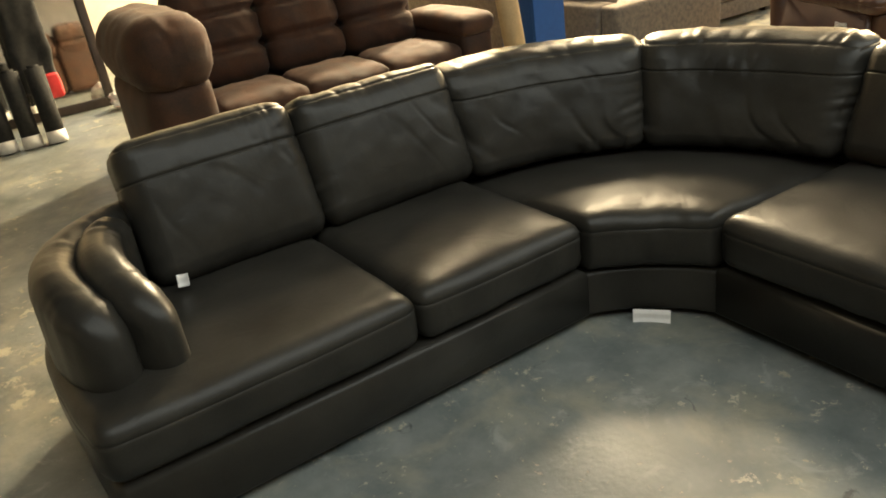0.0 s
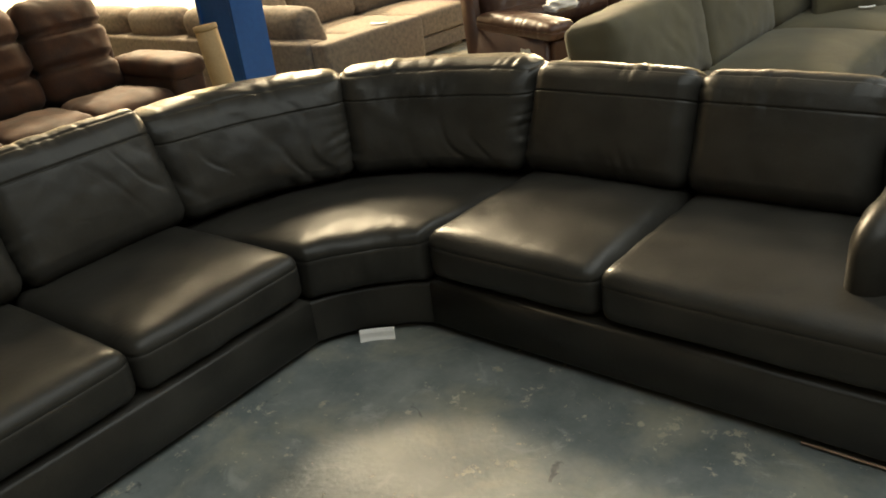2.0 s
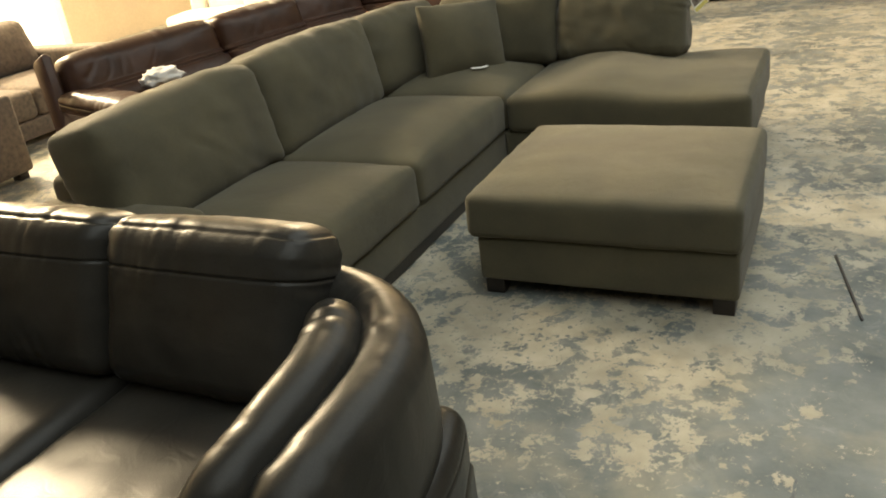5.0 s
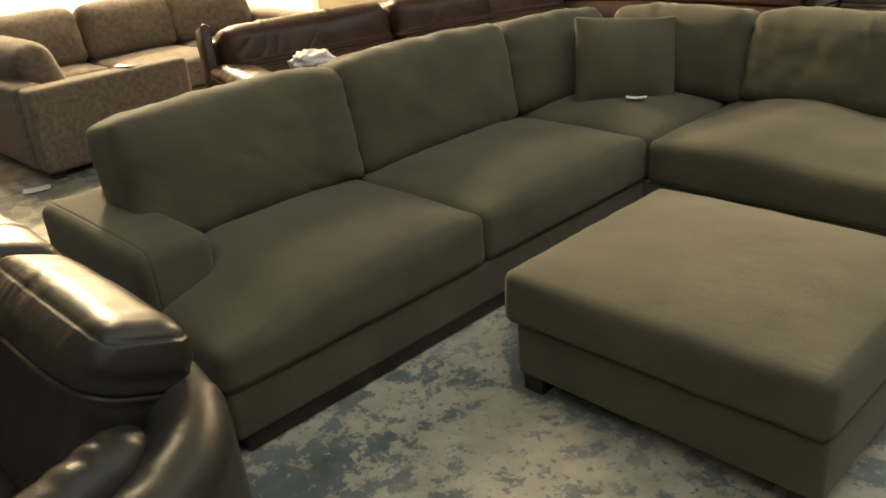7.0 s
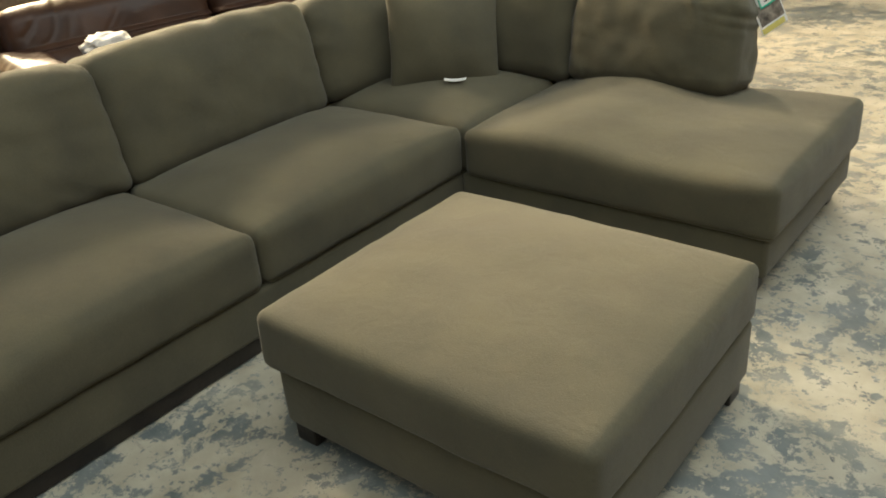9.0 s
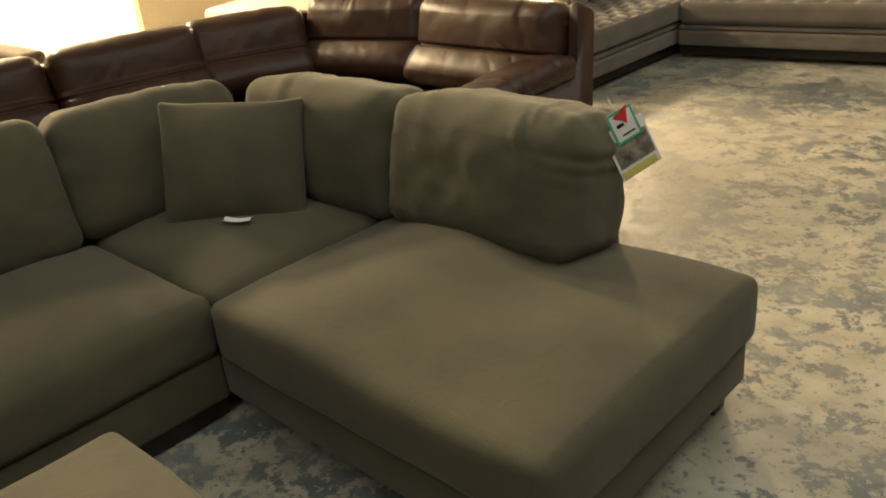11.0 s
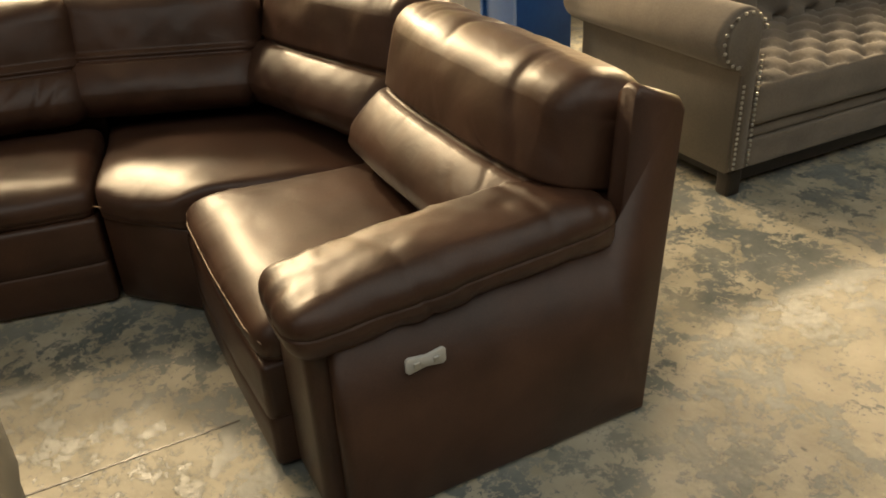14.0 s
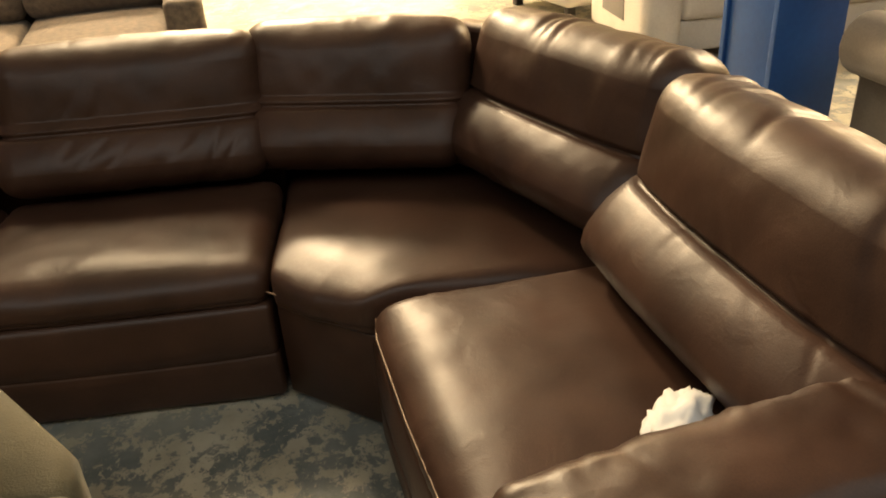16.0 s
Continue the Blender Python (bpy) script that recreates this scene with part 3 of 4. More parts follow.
ottoman = thing("ottoman", I4, "large square olive fabric ottoman with thick cushion top", "ottoman")
part("cushion_top", rbox(-0.015, 1.035, -0.01, 0.925, 0.262, 0.445, 0.032, (30, 28, 5), (0.008, 0.008, 0.008, 0.008, 0, 0.042), 0.006, 4, 71,
     grooves=[(2, 0.278, 0.006, 0.005)], gather=(0.003, 12, 0.05)), OLIVE, ottoman)
part("base", rbox(0.015, 1.03, 0.015, 0.915, 0.065, 0.262, 0.02, (8, 8, 2), wrinkle=0.003, wscale=4), OLIVE, ottoman)
# the dark gap below the ottoman is shade, made here as a dark box
part("underside", rbox(0.10, 0.93, 0.10, 0.82, 0.03, 0.07, 0.005, (1, 1, 1)), DARKWOOD, ottoman, "dark block standing in for the shade below the ottoman")
for x in (0.07, 0.975):
    for y in (0.07, 0.86):
        part("foot", rbox(x - 0.04, x + 0.04, y - 0.04, y + 0.04, 0, 0.07, 0.006, (1, 1, 1)), DARKWOOD, ottoman, "dark wooden block foot")

# hang tag on the end of the chaise back
GREEN = material("green_card", (0.05, 0.45, 0.30), (0.04, 0.36, 0.24), 0.5, 6, 0.05, 40)
RED = material("red_card", (0.65, 0.03, 0.03), (0.5, 0.02, 0.02), 0.5, 6, 0.05, 40)
PHOTO = material("printed_photo", (0.34, 0.30, 0.25), (0.06, 0.05, 0.045), 0.35, 26, 0.05, 60)
YELLOW = material("yellow_print", (0.65, 0.58, 0.16), (0.5, 0.45, 0.12), 0.5, 8, 0.05, 60)
tag = thing("hang_tag", pose(0.452, 2.405, 0.88, 76, 0, 60) @ pose(0, 0, 0, 0, 0, 20) @ Matrix.Scale(0.88, 4), "white card hang tags with green border and red arrow", "tag")
part("card", rbox(-0.05, 0.05, -0.115, -0.005, 0.004, 0.006, 0.0008, (2, 2, 1)), PAPER, tag)
part("border", merge(*[rbox(a, b, c, d, 0.0062, 0.0072, 0.0004, (1, 1, 1)) for a, b, c, d in ((-0.05, 0.05, -0.115, -0.106), (-0.05, 0.05, -0.014, -0.005), (-0.05, -0.042, -0.106, -0.014), (0.042, 0.05, -0.106, -0.014))]), GREEN, tag, "green printed border")
part("arrow", prism([(-0.03, -0.02), (0.035, 0.0), (0.012, -0.06), (0.0, -0.045)], 0.0074, 0.0084, 2, 0.0003), RED, tag, "red printed arrow", smooth=False)
part("print_bar", rbox(-0.028, 0.0, -0.062, -0.050, 0.0062, 0.0070, 0.0003, (1, 1, 1)), DARKWOOD, tag, "dark print")
part("print_bar", rbox(-0.02, 0.03, -0.094, -0.088, 0.0062, 0.0070, 0.0003, (1, 1, 1)), DARKWOOD, tag, "dark print")
part("back_card", rbox(-0.085, 0.075, -0.235, -0.055, -0.002, 0.0, 0.0006, (4, 4, 1)), PAPER, tag)
part("photo", rbox(-0.075, 0.068, -0.195, -0.10, 0.0003, 0.0015, 0.0004, (2, 2, 1)), PHOTO, tag, "blurred printed photo")
part("photo_strip", rbox(-0.08, 0.06, -0.232, -0.205, 0.0003, 0.0015, 0.0004, (2, 2, 1)), YELLOW, tag, "yellow printed strip")
part("string", tube(smooth_path([(0.0, -0.01, 0.005), (-0.01, 0.02, 0.003), (0.0, 0.045, -0.02)], 5), 0.0012, 6), PAPER, tag)

# ---- brown leather reclining sectional ----
brown = thing("brown_reclining_sectional", I4, "brown leather power reclining sectional with headrests and padded arms", "sectional sofa")


def lumbar(x, y, z):
    """The lower pad comes forward towards the seat."""
    k = max(0.0, 1 - z / 0.235)
    return (x, y - 0.105 * math.sin(math.pi * 0.6 * k) ** 0.85 * (1 if y < 0.02 else 0.5), z)


def brown_unit(m, sign, seats, arm_at, seed, wide=0.16, hgt=0.50, seam=0.235, piped=True):
    """A straight run: x along, y back from the seat front at 0; the arm stands at its far end. sign -1 mirrors it."""
    mir = m @ Matrix.Diagonal((sign, 1, 1, 1))

    def put(name, data, mat, label="", loc=I4, parent=brown):
        full = mir @ loc
        v = [full @ Vector(p) for p in data[0]]
        f = [q[::-1] for q in data[1]] if sign < 0 else data[1]
        return part(name, (v, f), mat, parent, label)

    def seat_fall(x, y, z):
        k = max(0.0, (z - 0.33) / 0.1)
        return (x, y, z + k * (0.012 - 0.055 * y - 0.020 * math.exp(-((y / 0.07) ** 2))))

    for i, (x0, x1) in enumerate(seats):
        seat = put("seat_cushion", rbox(x0, x1, 0.0, 0.66, 0.30, 0.425, 0.055, (44, 36, 4), (0, 0, 0.012, 0, 0, 0.022), 0.005, 5, seed + i, seat_fall,
                                 grooves=[(2, 0.335, 0.006, 0.005)], gather=(0.004, 22, 0.05), folds=(0.002, 4, 0.3, 0)), BROWN)
        if piped:
            put("seat_piping", tube([(x0 + 0.015, 0.010, 0.378), (x0 + 0.1, -0.006, 0.378), ((x0 + x1) / 2, -0.012, 0.378), (x1 - 0.1, -0.006, 0.378), (x1 - 0.015, 0.010, 0.378)], 0.0018, 6), PALETHREAD, "pale stitched edge", I4, seat)
        put("footrest_panel", rbox(x0 + 0.005, x1 - 0.005, -0.004, 0.60, 0.008, 0.318, 0.02, (10, 4, 6), (0, 0, 0.012, 0, 0, 0), 0.004, 5, seed + i,
                                   grooves=[(2, 0.16, 0.008, 0.006)]), BROWN)
        end = x1 + (wide - 0.012 if i == len(seats) - 1 else 0.0)
        w = end - x0 - 0.02
        put("back_cushion", rbox(-w / 2, w / 2, -0.12, 0.12, 0, hgt, 0.085, (88, 6, 60), (0.004, 0.004, 0.05, 0.02, 0, 0.012), 0.005, 6, seed + 5 + i,
                                 lumbar, [(2, seam, 0.013, 0.022)], (0.0075, 20, 0.05), None, (0.008, 9, 0.8, 0)), BROWN, "", pose((x0 + end) / 2, 0.725, 0.40, -14, 0, 0))
    a = arm_at
    side = [(0.085, 0.0), (0.905, 0.0), (0.95, 0.825), (0.935, 0.848), (0.822, 0.897), (0.808, 0.885), (0.79, 0.62), (0.75, 0.55), (0.09, 0.50)]
    put("side_panel", prism(side, a - 0.055, a, 0, 0.018), BROWN)
    put("arm_front", rbox(a - 0.27, a - 0.05, 0.045, 0.70, 0.02, 0.49, 0.03, (4, 6, 6), wrinkle=0.003), BROWN)

    def slope(x, y, z):
        return (x, y, z + 0.06 * (y - 0.0))
    put("arm_pad", rbox(a - 0.255, a + 0.012, 0.015, 0.79, 0.482, 0.60, 0.046, (26, 84, 12), (0.006, 0.012, 0.008, 0.01, 0, 0.028), 0.007, 8, seed + 9,
                        slope, [(2, 0.548, 0.005, 0.005)], (0.006, 22, 0.045), None, (0.006, 8, 0.5, 1)), BROWN)
    put("back_frame", rbox(seats[0][0], a - 0.05, 0.82, 0.95, 0.03, 0.78, 0.03, (8, 2, 6)), BROWN)
    sw = put("power_switch", prism([(0.238, 0.397), (0.245, 0.390), (0.262, 0.393), (0.285, 0.397), (0.308, 0.393), (0.325, 0.390), (0.332, 0.397), (0.332, 0.425), (0.325, 0.432), (0.308, 0.429), (0.285, 0.425), (0.262, 0.429), (0.245, 0.432), (0.238, 0.425)],
             a + 0.001, a + 0.011, 0, 0.003), PLATE, "pale grey power switch plate")
    for y in (0.262, 0.308):
        put("switch_button", rbox(a + 0.010, a + 0.016, y - 0.008, y + 0.008, 0.404, 0.418, 0.003, (1, 1, 1)), STEEL, "", I4, sw)
    return put


# right run, front towards -y
put_r = brown_unit(pose(-1.715, 3.02, 0), 1, [(0.0, 0.80)], 1.065, 81, 0.205)
# left run, turned a little open
put_l = brown_unit(pose(-1.955, 2.80, 0, 0, 0, 80), -1, [(0.0, 0.87), (0.875, 1.88)], 2.18, 91, 0.235, 0.462, 0.195, False)


def wedge(points, d0, d1, mat, name, bevel=0.02):
    return part(name, prism(points, d0, d1, 2, bevel), mat, brown)


wedge([(-1.955, 2.81), (-1.72, 3.03), (-1.72, 3.90), (-2.2, 3.92), (-2.62, 3.62), (-2.80, 3.2), (-2.86, 2.95)], 0.008, 0.32, BROWN, "corner_base")


def brown_corner_seat(x, y, z):
    """Spreads a square cushion over the corner wedge."""
    a = np.array([-1.955, 2.80]) * (1 - x) + np.array([-1.72, 3.02]) * x
    b = np.array([-2.70, 2.93]) * (1 - x) + np.array([-1.72, 3.72]) * x
    p = a * (1 - y) + b * y + np.array([-0.27, 0.30]) * (4 * x * (1 - x)) * y
    k = max(0.0, (z - 0.33) / 0.1)
    return (p[0], p[1], z + k * (0.010 - 0.075 * y - 0.020 * math.exp(-((y / 0.09) ** 2))))


part("corner_seat_cushion", corner_flip(rbox(0.01, 0.99, -0.01, 0.98, 0.30, 0.43, 0.05, (20, 20, 4), (0, 0, 0.02, 0, 0, 0.022), 0.006, 5, 95,
     brown_corner_seat, [(2, 0.335, 0.006, 0.005)])), BROWN, brown)
part("seat_piping", tube([(-1.955, 2.79, 0.36), (-1.845, 2.885, 0.36), (-1.735, 2.995, 0.36)], 0.0018, 6), PALETHREAD, brown)
for w, x, y, rz, s, hg, sm in ((0.74, -2.60, 3.19, 67, 96, 0.465, 0.205), (0.86, -2.11, 3.70, 17, 97, 0.49, 0.23)):
    part("corner_back_cushion", rbox(-w / 2, w / 2, -0.12, 0.12, 0, hg, 0.085, (84, 6, 60), (0.004, 0.004, 0.05, 0.02, 0, 0.012), 0.008, 6, s,
         lumbar, [(2, sm, 0.013, 0.022)], (0.0085, 18, 0.055), None, (0.004, 5, 0.6, 0)), BROWN, brown, "", pose(x, y, 0.40, -15, 0, rz))
part("corner_back_frame", prism([(-2.95, 2.95), (-2.88, 2.93), (-2.68, 3.55), (-2.28, 3.84), (-1.72, 3.88), (-1.72, 3.96), (-2.3, 3.96), (-2.78, 3.64)], 0.03, 0.79, 2, 0.02), BROWN, brown)


def crumple(name, place, size, label, category, seed, mat=PAPER):
    """Loose crumpled wrapping."""
    bm = bmesh.new()
    bmesh.ops.create_icosphere(bm, subdivisions=4, radius=1.0)
    for v in bm.verts:
        k = noise.noise(v.co * 2.1 + Vector((seed, 0, 0))) * 0.35 + abs(noise.noise(v.co * 4.7 + Vector((0, seed, 0)))) * 0.32
        v.co = v.co * (0.85 + k)
        v.co.z = max(v.co.z, -0.75)
        v.co.x, v.co.y, v.co.z = v.co.x * size[0], v.co.y * size[1], (v.co.z + 0.75) * size[2]
    ob = part(name, bm, mat, None, label, pose(*place, 0, 0, seed * 40))
    return tagged(ob, label, category)


crumple("crumpled_bag", (-1.025, 3.45, 0.452), (0.055, 0.10, 0.032), "crumpled white plastic bag on the brown leather seat", "plastic bag", 1.0)
LABELINK = material("black_ink", (0.02, 0.02, 0.02), (0.01, 0.01, 0.01), 0.5, 5, 0.05, 50)
crumple("crumpled_bag", (-2.62, 1.22, 0.60), (0.15, 0.09, 0.06), "white plastic bag lying on the brown leather arm", "plastic bag", 2.0)
paper("paper_tag", -2.58, 2.83, 0.47, 0.015, 0.05, 60, "small white tag between the brown leather seats", (60, 0))

# ---- tufted taupe sectional ----
tufted = thing("tufted_sectional_sofa", pose(-1.44, 4.965, 0), "taupe fabric tufted sectional sofa with rolled arm and nailhead trim", "sectional sofa")


def scroll(r, base, top, width):
    """Outline of a rolled arm: (u across, z); the roll hangs out to -u."""
    pts = [(width, base), (width, top - r * 0.6)]
    for k in range(0, 13):
        a = radians(20 + k * 20)
        pts.append((-r * 0.1 + r * math.cos(a) * 1.05, top - r + r * math.sin(a)))
    pts += [(-0.035, top - 2 * r + 0.0), (0.0, top - 2.2 * r), (0.0, base)]
    return pts


def tufted_run(m, length, arm, back_from=None):
    """x along the run, y back; the seat front at y = 0."""
    def put(name, data, mat, label="", parent=tufted, loc=I4):
        return part(name, ([m @ loc @ Vector(p) for p in data[0]], data[1]), mat, parent, label)
    x0 = 0.08 if arm else 0.0
    put("seat", rbox(x0, length, 0.0, 0.70, 0.27, 0.455, 0.05, (int(length * 44), 26, 6), (0, 0, 0.01, 0, 0, 0.012), 0.002, 5, 1,
                     tuft=(2, 1, 0.20, 0.19, 0.036, 0.042)), TAUPE)
    put("rail", rbox(x0, length, 0.02, 0.62, 0.225, 0.268, 0.02, (8, 4, 1)), TAUPE)
    put("skirt", rbox(x0, length, 0.012, 0.70, 0.11, 0.222, 0.012, (int(length * 20), 4, 8), (0, 0, 0.004, 0, 0, 0), tuft=(1, -1, 0.15, 0.17, 0.010, 0.025)), TAUPE)
    put("plinth", rbox(x0, length, 0.06, 0.70, 0.03, 0.11, 0.01, (1, 1, 1)), DARKWOOD, "dark stained wooden plinth")

    def lean(x, y, z):
        k = max(0.0, z - 0.56)
        return (x, y + 0.10 * (z - 0.42) + 1.6 * k * k, z)
    put("back", rbox(x0 if back_from is None else back_from, length, 0.58, 0.82, 0.12, 0.765, 0.085, (int(length * 40), 6, 26), (0, 0, 0.02, 0, 0, 0.01), 0.002, 5, 2,
                     lean, tuft=(1, -1, 0.20, 0.20, 0.06, 0.048)), TAUPE)
    if arm:
        put("rolled_arm", prism(scroll(0.112, 0.11, 0.745, 0.09), 0.0, 0.94, 1, 0.02), TAUPE)
        panel = put("arm_panel", prism([(0.01 + (u - 0.01) * 0.72, 0.02 + z * 0.955) for u, z in scroll(0.112, 0.11, 0.745, 0.09)], -0.012, 0.01, 1, 0.008), TAUPE)
        nails = []
        for u, z in scroll(0.095, 0.14, 0.725, 0.08)[1:-2]:
            nails.append((u, z))
        nails += [(0.078, 0.14 + 0.02 * k) for k in range(22)] + [(0.008, 0.14 + 0.02 * k) for k in range(17)]
        trim = put("nailhead_trim", merge(*[rbox(u - 0.006, u + 0.006, -0.018, -0.008, z - 0.006, z + 0.006, 0.004, (1, 1, 1)) for u, z in nails]), STEEL, "row of small metal nailheads", panel)
        trim["kind"] = "stuff"
    for x in ([0.06] if arm else []) + [length - 0.1]:
        for y in (0.05, 0.66):
            put("foot", rbox(x - 0.035, x + 0.035, y - 0.035, y + 0.035, 0, 0.11, 0.014, (1, 1, 2)), DARKWOOD, "turned dark wooden foot")
    return put


tufted_run(Matrix.Rotation(radians(90), 4, "Z"), 1.98, True)
tufted_run(Matrix.Translation((0.02, 1.30, 0)) @ Matrix.Rotation(radians(9), 4, "Z"), 2.6, False, -0.72)
paper("paper_sheet", -0.55, 6.62, 0.476, 0.20, 0.14, 12, "folded pale yellow paper lying on the tufted seat", (4, 0), YELLOW, "paper")

# ---- brown microfibre reclining sofa ----
suede = thing("brown_microfibre_recliner", pose(-4.62, -0.62, 0, 0, 0, 90), "brown microfibre reclining sofa with pillow top arms", "sofa")
# x runs towards +y, so the seats lie at negative x
for i in range(3):
    x1 = -0.27 - 0.635 * i
    x0 = x1 - 0.63
    part("seat_cushion", rbox(x0, x1, 0.0, 0.62, 0.25, 0.44, 0.07, (14, 14, 5), (0, 0, 0.03, 0, 0, 0.035), 0.02, 6, 111 + i, gather=(0.010, 14, 0.06)), SUEDE, suede)
    part("footrest_panel", rbox(x0 + 0.01, x1 - 0.01, 0.03, 0.5, 0.05, 0.25, 0.03, (8, 3, 4), (0, 0, 0.015, 0, 0, 0), 0.006, 6, i), SUEDE, suede)
    w = x1 - x0
    part("back_cushion", rbox(-w / 2, w / 2, -0.15, 0.15, 0, 0.74, 0.10, (24, 5, 30), (0.01, 0.01, 0.05, 0.02, 0, 0.03), 0.012, 6, 121 + i, None,
         [(2, 0.25, 0.05, 0.05), (2, 0.50, 0.04, 0.035)], (0.010, 14, 0.07)), SUEDE, suede, "", pose((x0 + x1) / 2, 0.76, 0.40, -14, 0, 0))
part("back_frame", rbox(-2.2, -0.2, 0.84, 1.0, 0.05, 0.82, 0.05, (8, 2, 6)), SUEDE, suede)
part("armrest", rbox(-0.27, 0.02, 0.02, 0.90, 0.04, 0.53, 0.06, (6, 10, 8), (0, 0.02, 0.02, 0, 0, 0), 0.008, 6, 131), SUEDE, suede)
part("arm_pillow", rbox(-0.29, 0.04, -0.02, 0.85, 0.48, 0.63, 0.07, (8, 16, 5), (0, 0, 0.01, 0, 0, 0.02), 0.014, 7, 132, gather=(0.008, 14, 0.05)), SUEDE, suede)
part("armrest", rbox(-2.62, -2.18, -0.02, 0.95, 0.04, 0.68, 0.10, (8, 10, 8), (0.03, 0, 0.03, 0, 0, 0), 0.012, 6, 133), SUEDE, suede)
part("arm_pillow", rbox(-2.66, -2.14, -0.12, 1.0, 0.60, 1.06, 0.19, (10, 18, 6), (0.02, 0, 0.03, 0, 0, 0.03), 0.025, 6, 134, gather=(0.012, 14, 0.06)), SUEDE, suede)

# ---- grey tweed sectional ----
grey = thing("grey_tweed_sectional", I4, "grey brown tweed fabric sectional sofa with low arms", "sectional sofa")
part("arm_panel", rbox(-4.02, -3.84, -0.08, 1.03, 0.05, 0.595, 0.035, (4, 14, 8), (0, 0.006, 0, 0, 0, 0.004), 0.003, 5, 141), GREY, grey)
part("return_back_frame", rbox(-7.6, -4.02, -0.10, 0.10, 0.05, 0.595, 0.035, (14, 3, 8), wrinkle=0.003), GREY, grey)
for x in (-5.35, -6.25, -7.1):
    part("return_cushion", rbox(-0.42, 0.42, -0.11, 0.11, 0, 0.40, 0.09, (20, 5, 16), (0, 0, 0.05, 0.05, 0, 0.02), 0.01, 5, 150 + x), GREY, grey, "", pose(x, 0.20, 0.42, -14, 0, 180))
part("return_seat", rbox(-4.98, -4.02, 0.10, 1.0, 0.20, 0.43, 0.05, (12, 12, 5), (0, 0, 0, 0.01, 0, 0.02), 0.005, 4, 142), GREY, grey)
part("return_base", rbox(-7.5, -4.02, 0.08, 0.98, 0.05, 0.20, 0.02, (4, 4, 2)), GREY, grey)
part("back_cushion", rbox(-0.42, 0.42, -0.11, 0.11, 0, 0.40, 0.09, (20, 5, 16), (0, 0, 0.05, 0.05, 0, 0.02), 0.01, 5, 143), GREY, grey, "", pose(-4.62, 0.24, 0.42, -16, 0, 180))
part("main_base", rbox(-5.7, -4.60, 0.98, 2.62, 0.05, 0.20, 0.02, (4, 8, 2)), GREY, grey)
for i, (y0, y1) in enumerate(((0.16, 0.96), (0.97, 1.77), (1.78, 2.55))):
    part("seat_cushion", rbox(-5.5, -4.57 if i else -4.99, y0, y1, 0.205, 0.435, 0.05, (14, 14, 5), (0, 0.015, 0, 0, 0, 0.025), 0.006, 4, 144 + i), GREY, grey)
    part("back_cushion", rbox(-0.40, 0.40, -0.12, 0.12, 0, 0.46, 0.09, (20, 5, 16), (0, 0, 0.05, 0.03, 0, 0.02), 0.012, 5, 148 + i), GREY, grey, "",
         pose(-5.42, (y0 + y1) / 2, 0.42, -17, 0, 90))
part("main_back_frame", rbox(-5.9, -5.62, 0.10, 2.62, 0.05, 0.66, 0.04, (4, 12, 6)), GREY, grey)
part("end_arm", rbox(-5.7, -4.60, 2.56, 2.76, 0.05, 0.60, 0.04, (10, 4, 8), wrinkle=0.003), GREY, grey)
for x, y in ((-3.92, 0.0), (-3.92, 0.95), (-4.7, 2.65), (-7.4, 0.0), (-5.8, 2.6)):
    part("foot", rbox(x - 0.04, x + 0.04, y - 0.04, y + 0.04, 0, 0.06, 0.006, (1, 1, 1)), DARKWOOD, grey)
paper("paper_label", -3.95, 0.62, 0.606, 0.14, 0.06, 20, "white paper label lying on the grey sofa arm", (3, 0))
paper("paper_label", -3.76, -0.20, 0.012, 0.16, 0.09, 70, "white paper sheet on the floor beside the grey sofa", (6, 0))


# ---- blue steel columns ----
def column(x0, x1, y0, y1, label):
    ob = thing("steel_column", pose((x0 + x1) / 2, (y0 + y1) / 2, 0), label, "column")
    w, d = (x1 - x0) / 2, (y1 - y0) / 2
    part("flange", rbox(-w, -w + 0.03, -d, d, 0.0, 5.2, 0.004, (1, 1, 4)), BLUE, ob)
    part("flange", rbox(w - 0.03, w, -d, d, 0.0, 5.2, 0.004, (1, 1, 4)), BLUE, ob)
    part("web", rbox(-w + 0.03, w - 0.03, -d * 0.92, d * 0.92, 0.0, 5.2, 0.004, (1, 1, 4)), BLUE, ob)
    part("base_plate", rbox(-w - 0.05, w + 0.05, -d - 0.05, d + 0.05, 0.0, 0.02, 0.004, (1, 1, 1)), BLUE, ob)
    return ob


column(-3.86, -3.50, -1.08, -0.84, "square steel roof column painted bright blue")
column(-2.92, -2.58, 4.74, 5.04, "square steel roof column painted bright blue")
rolltube = tagged(part("cardboard_tube", merge(tube([(0, 0, 0), (0.005, 0.0, 0.35), (0, 0.004, 0.7), (0.0, 0.0, 1.0)], 0.066, 14), tube([(0, 0, 0.985), (0, 0, 1.012)], 0.070, 14)), CARD, None,
    "tall cardboard tube leaning against the blue column", pose(-3.34, -1.30, 0.0, 3, -4, 0)), "tall cardboard tube leaning against the blue column", "tube")


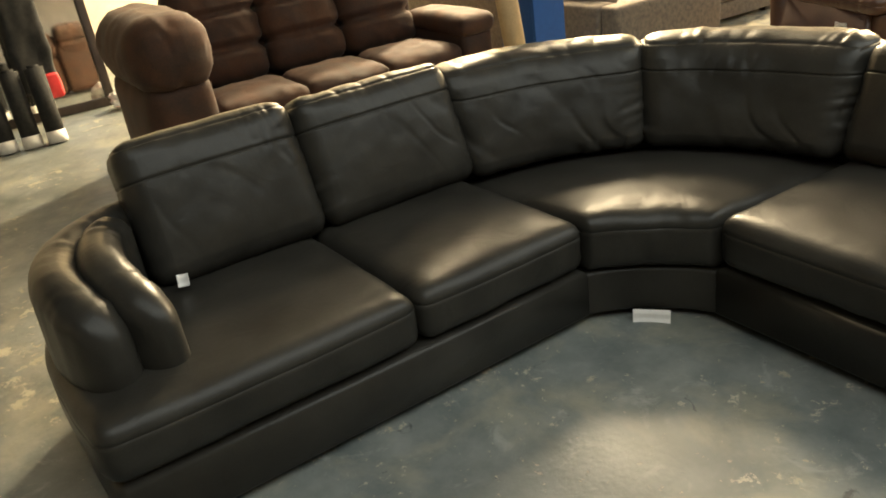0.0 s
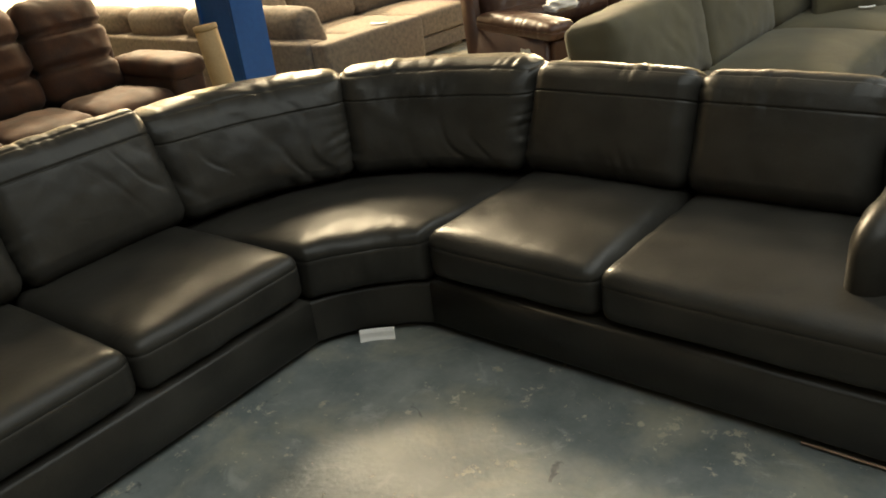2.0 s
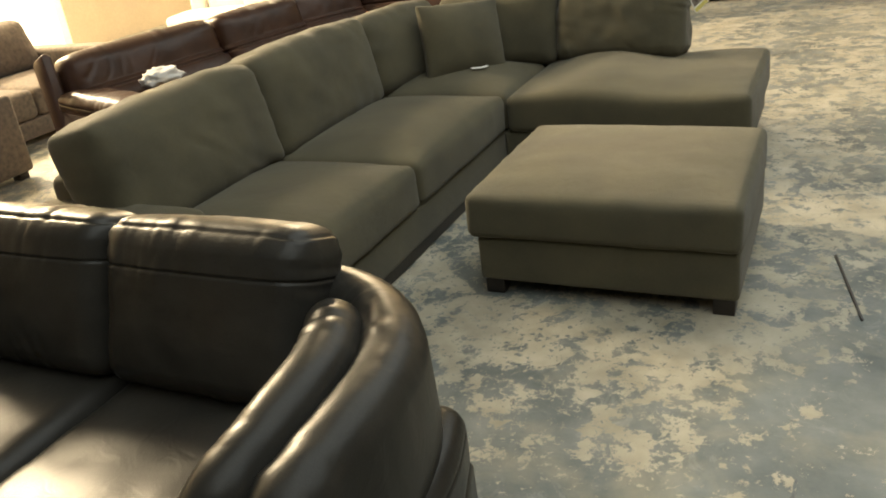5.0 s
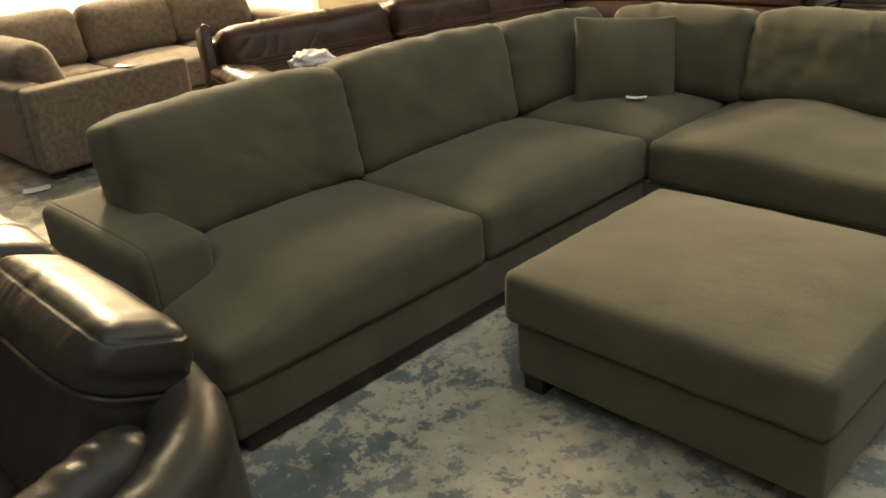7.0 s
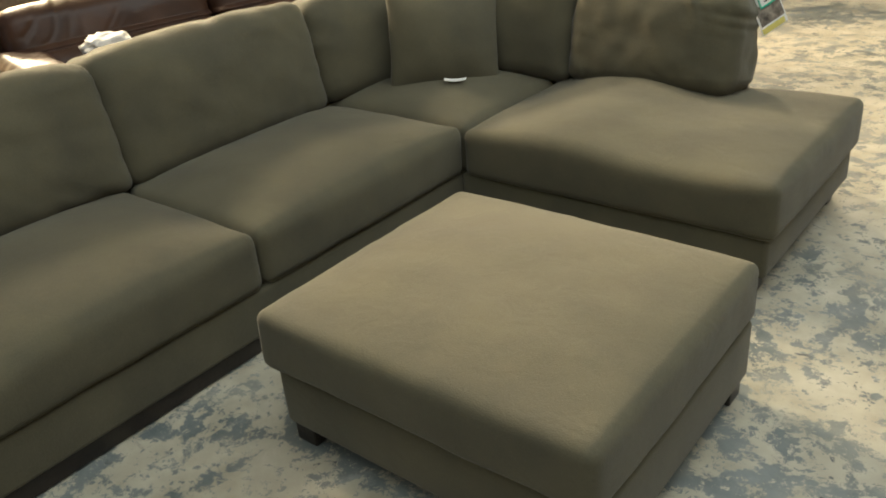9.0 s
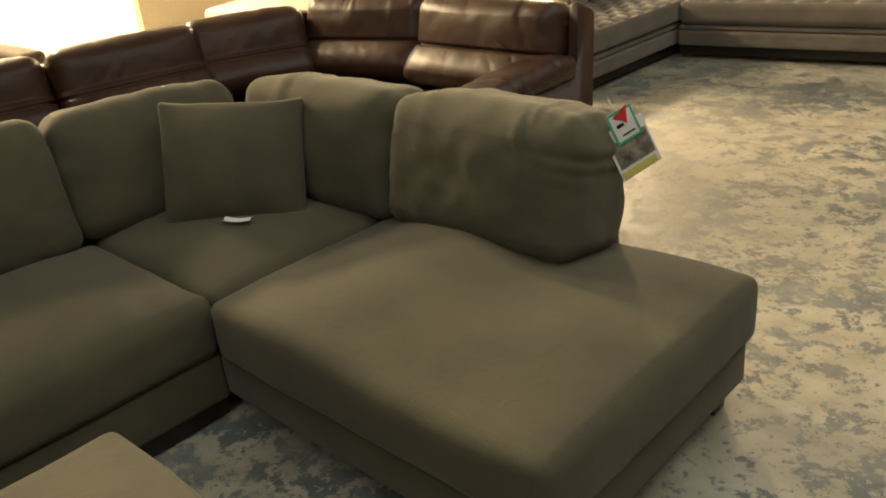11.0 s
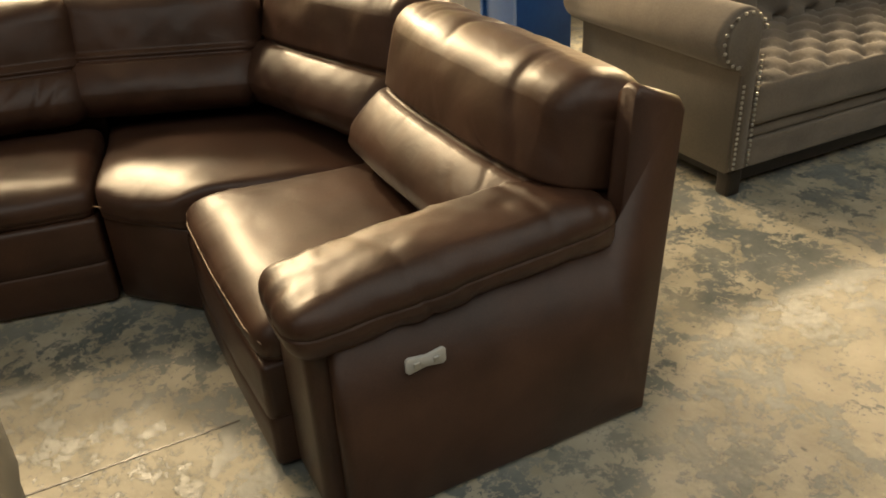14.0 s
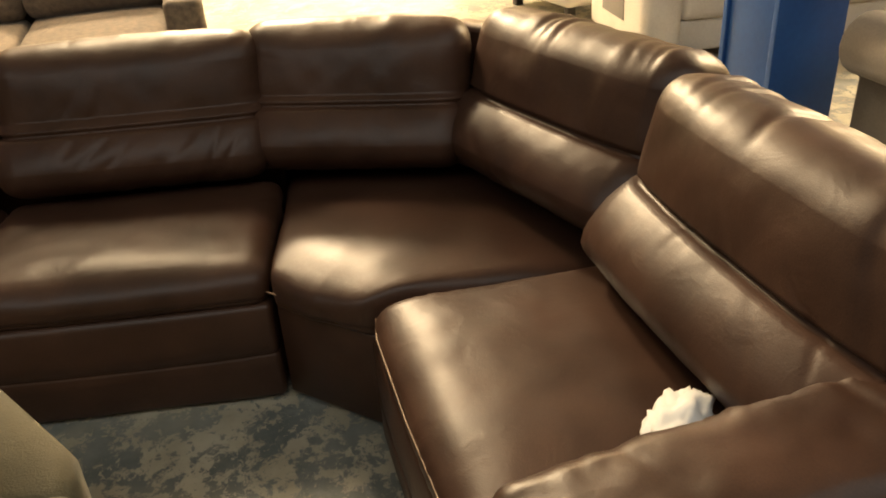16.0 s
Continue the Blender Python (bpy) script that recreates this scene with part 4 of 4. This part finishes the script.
# ---- white leather sofas at the back ----
def white_sofa(m, seats, label):
    ob = thing("white_leather_sofa", m, label, "sofa", "white sofas at the back")
    w = 0.68
    for i in range(seats):
        x0 = 0.24 + i * w
        part("seat_cushion", rbox(x0, x0 + w - 0.01, 0.0, 0.62, 0.24, 0.45, 0.05, (10, 10, 4), (0, 0, 0.02, 0, 0, 0.025), 0.006, 5, i), WHITE, ob)
        part("back_cushion", rbox(-w / 2 + 0.005, w / 2 - 0.005, -0.11, 0.11, 0, 0.52, 0.08, (14, 4, 14), (0, 0, 0.04, 0.02, 0, 0.02), 0.008, 5, 9 + i, None,
             [(2, 0.22, 0.05, 0.03)]), WHITE, ob, "", pose(x0 + w / 2, 0.70, 0.40, -14, 0, 0))
    end = 0.24 + seats * w
    part("base", rbox(0.2, end + 0.04, 0.03, 0.85, 0.06, 0.24, 0.02, (4, 4, 2)), WHITE, ob)
    for x0 in (0.0, end):
        part("armrest", rbox(x0, x0 + 0.24, -0.03, 0.86, 0.06, 0.60, 0.06, (5, 10, 8), (0.01, 0.01, 0.01, 0, 0, 0.01), 0.005, 5, x0), WHITE, ob)
    part("back_frame", rbox(0.1, end + 0.14, 0.74, 0.90, 0.06, 0.78, 0.05, (6, 2, 6)), WHITE, ob)
    for x in (0.1, end + 0.14):
        for y in (0.08, 0.8):
            part("foot", rbox(x - 0.03, x + 0.03, y - 0.03, y + 0.03, 0, 0.06, 0.006, (1, 1, 1)), DARKWOOD, ob)
    return ob, end


ws, end = white_sofa(pose(-4.2, 5.1, 0, 0, 0, 84), 2, "white leather reclining sofa beside the blue column")
part("side_pocket", rbox(-0.012, -0.002, 0.25, 0.6, 0.22, 0.45, 0.004, (2, 2, 2)), TAUPE, ws, "grey fabric side pocket")
white_sofa(pose(-6.9, 6.4, 0, 0, 0, 20), 3, "white leather sofa with loose cushions")
white_sofa(pose(-3.9, 7.2, 0, 0, 0, 90), 2, "white leather sofa behind the tufted sectional")
wo = thing("white_ottoman", pose(-5.75, 5.35, 0, 0, 0, 12), "low white leather ottoman on short dark feet", "ottoman")
part("cushion_top", rbox(-0.4, 0.4, -0.3, 0.3, 0.10, 0.42, 0.05, (8, 8, 5), (0.01, 0.01, 0.01, 0.01, 0, 0.02), 0.005), WHITE, wo)
for x in (-0.33, 0.33):
    for y in (-0.23, 0.23):
        part("foot", rbox(x - 0.03, x + 0.03, y - 0.03, y + 0.03, 0, 0.11, 0.006, (1, 1, 1)), DARKWOOD, wo)
slab("partition_wall", -8.3, -8.15, 5.35, 9.0, 0, 2.6, WALL, "cream painted partition wall", "wall")

# ---- rugs and framed mirror by the far wall ----
FRAME = material("dark_frame", (0.05, 0.035, 0.025), (0.025, 0.018, 0.014), 0.4, 6, 0.1, 60)
MIRROR = material("mirror_glass", (0.85, 0.85, 0.83), (0.80, 0.80, 0.78), 0.06, 2, 0.02, 10, metal=1.0, rough_var=0.02)
RUG = material("dark_rug", (0.030, 0.030, 0.028), (0.012, 0.012, 0.012), 0.95, 30, 0.4, 150)
mirror = thing("framed_mirror", pose(-7.75, -3.40, 0, 0, -8, 0), "tall dark framed mirror leaning in the display area", "mirror")
part("glass", rbox(0.005, 0.015, -0.52, 0.42, 0.08, 1.75, 0.002, (1, 1, 1)), MIRROR, mirror)
for y0, y1, z0, z1 in ((-0.60, -0.52, 0.0, 1.83), (0.42, 0.50, 0.0, 1.83), (-0.52, 0.42, 0.0, 0.08), (-0.52, 0.42, 1.75, 1.83)):
    part("frame_rail", rbox(0.0, 0.04, y0, y1, z0, z1, 0.008, (1, 2, 4)), FRAME, mirror)
for i in range(5):
    ob = part("rolled_rug", merge(tube([(0, 0, 0.09), (0, 0, 0.3), (0, 0, 0.62)], 0.075, 12), tube([(0, 0, 0.60), (0, 0, 0.64)], 0.045, 10)), RUG, None, "", pose(-6.85 + 0.02 * i, -4.35 + 0.19 * i, 0, 0, -10, 0))
    tagged(ob, "dark rolled rug with white wrapped lower end", "rug", "rolled rugs")
    part("wrapping", tube([(0, 0, 0.0), (0, 0, 0.05), (0, 0, 0.10)], 0.079, 12), PAPER, ob, "white plastic wrapping")
coat = tagged(part("dark_cloth", rbox(-0.06, 0.06, -0.16, 0.16, 0.35, 1.5, 0.05, (4, 8, 18), wrinkle=0.05, wscale=5), RUG, None, "dark cloth hanging on a stand beside the mirror", pose(-7.2, -3.55, 0, 0, 0, 10)),
    "dark cloth hanging on a stand beside the mirror", "cloth")
part("stand_pole", tube([(0, 0, 0), (0, 0, 1.7)], 0.018, 8), FRAME, coat)
part("red_cloth", rbox(-0.05, 0.07, 0.02, 0.16, 0.28, 0.5, 0.03, (3, 4, 4), wrinkle=0.02, wscale=6), RED, coat, "red cloth hem")
crumple("crumpled_bag", (-7.45, -2.86, 0.0), (0.16, 0.10, 0.12), "crumpled white plastic bag on the floor by the mirror", "plastic bag", 3.0)

tagged(part("wooden_stick", rbox(-0.26, 0.26, -0.005, 0.005, 0, 0.006, 0.002, (6, 1, 1), wrinkle=0.002), DARKWOOD, None, "thin dark stick lying on the concrete floor", pose(1.385, 0.345, 0.001, 0, 0, -79)),
       "thin dark stick lying on the concrete floor", "stick")
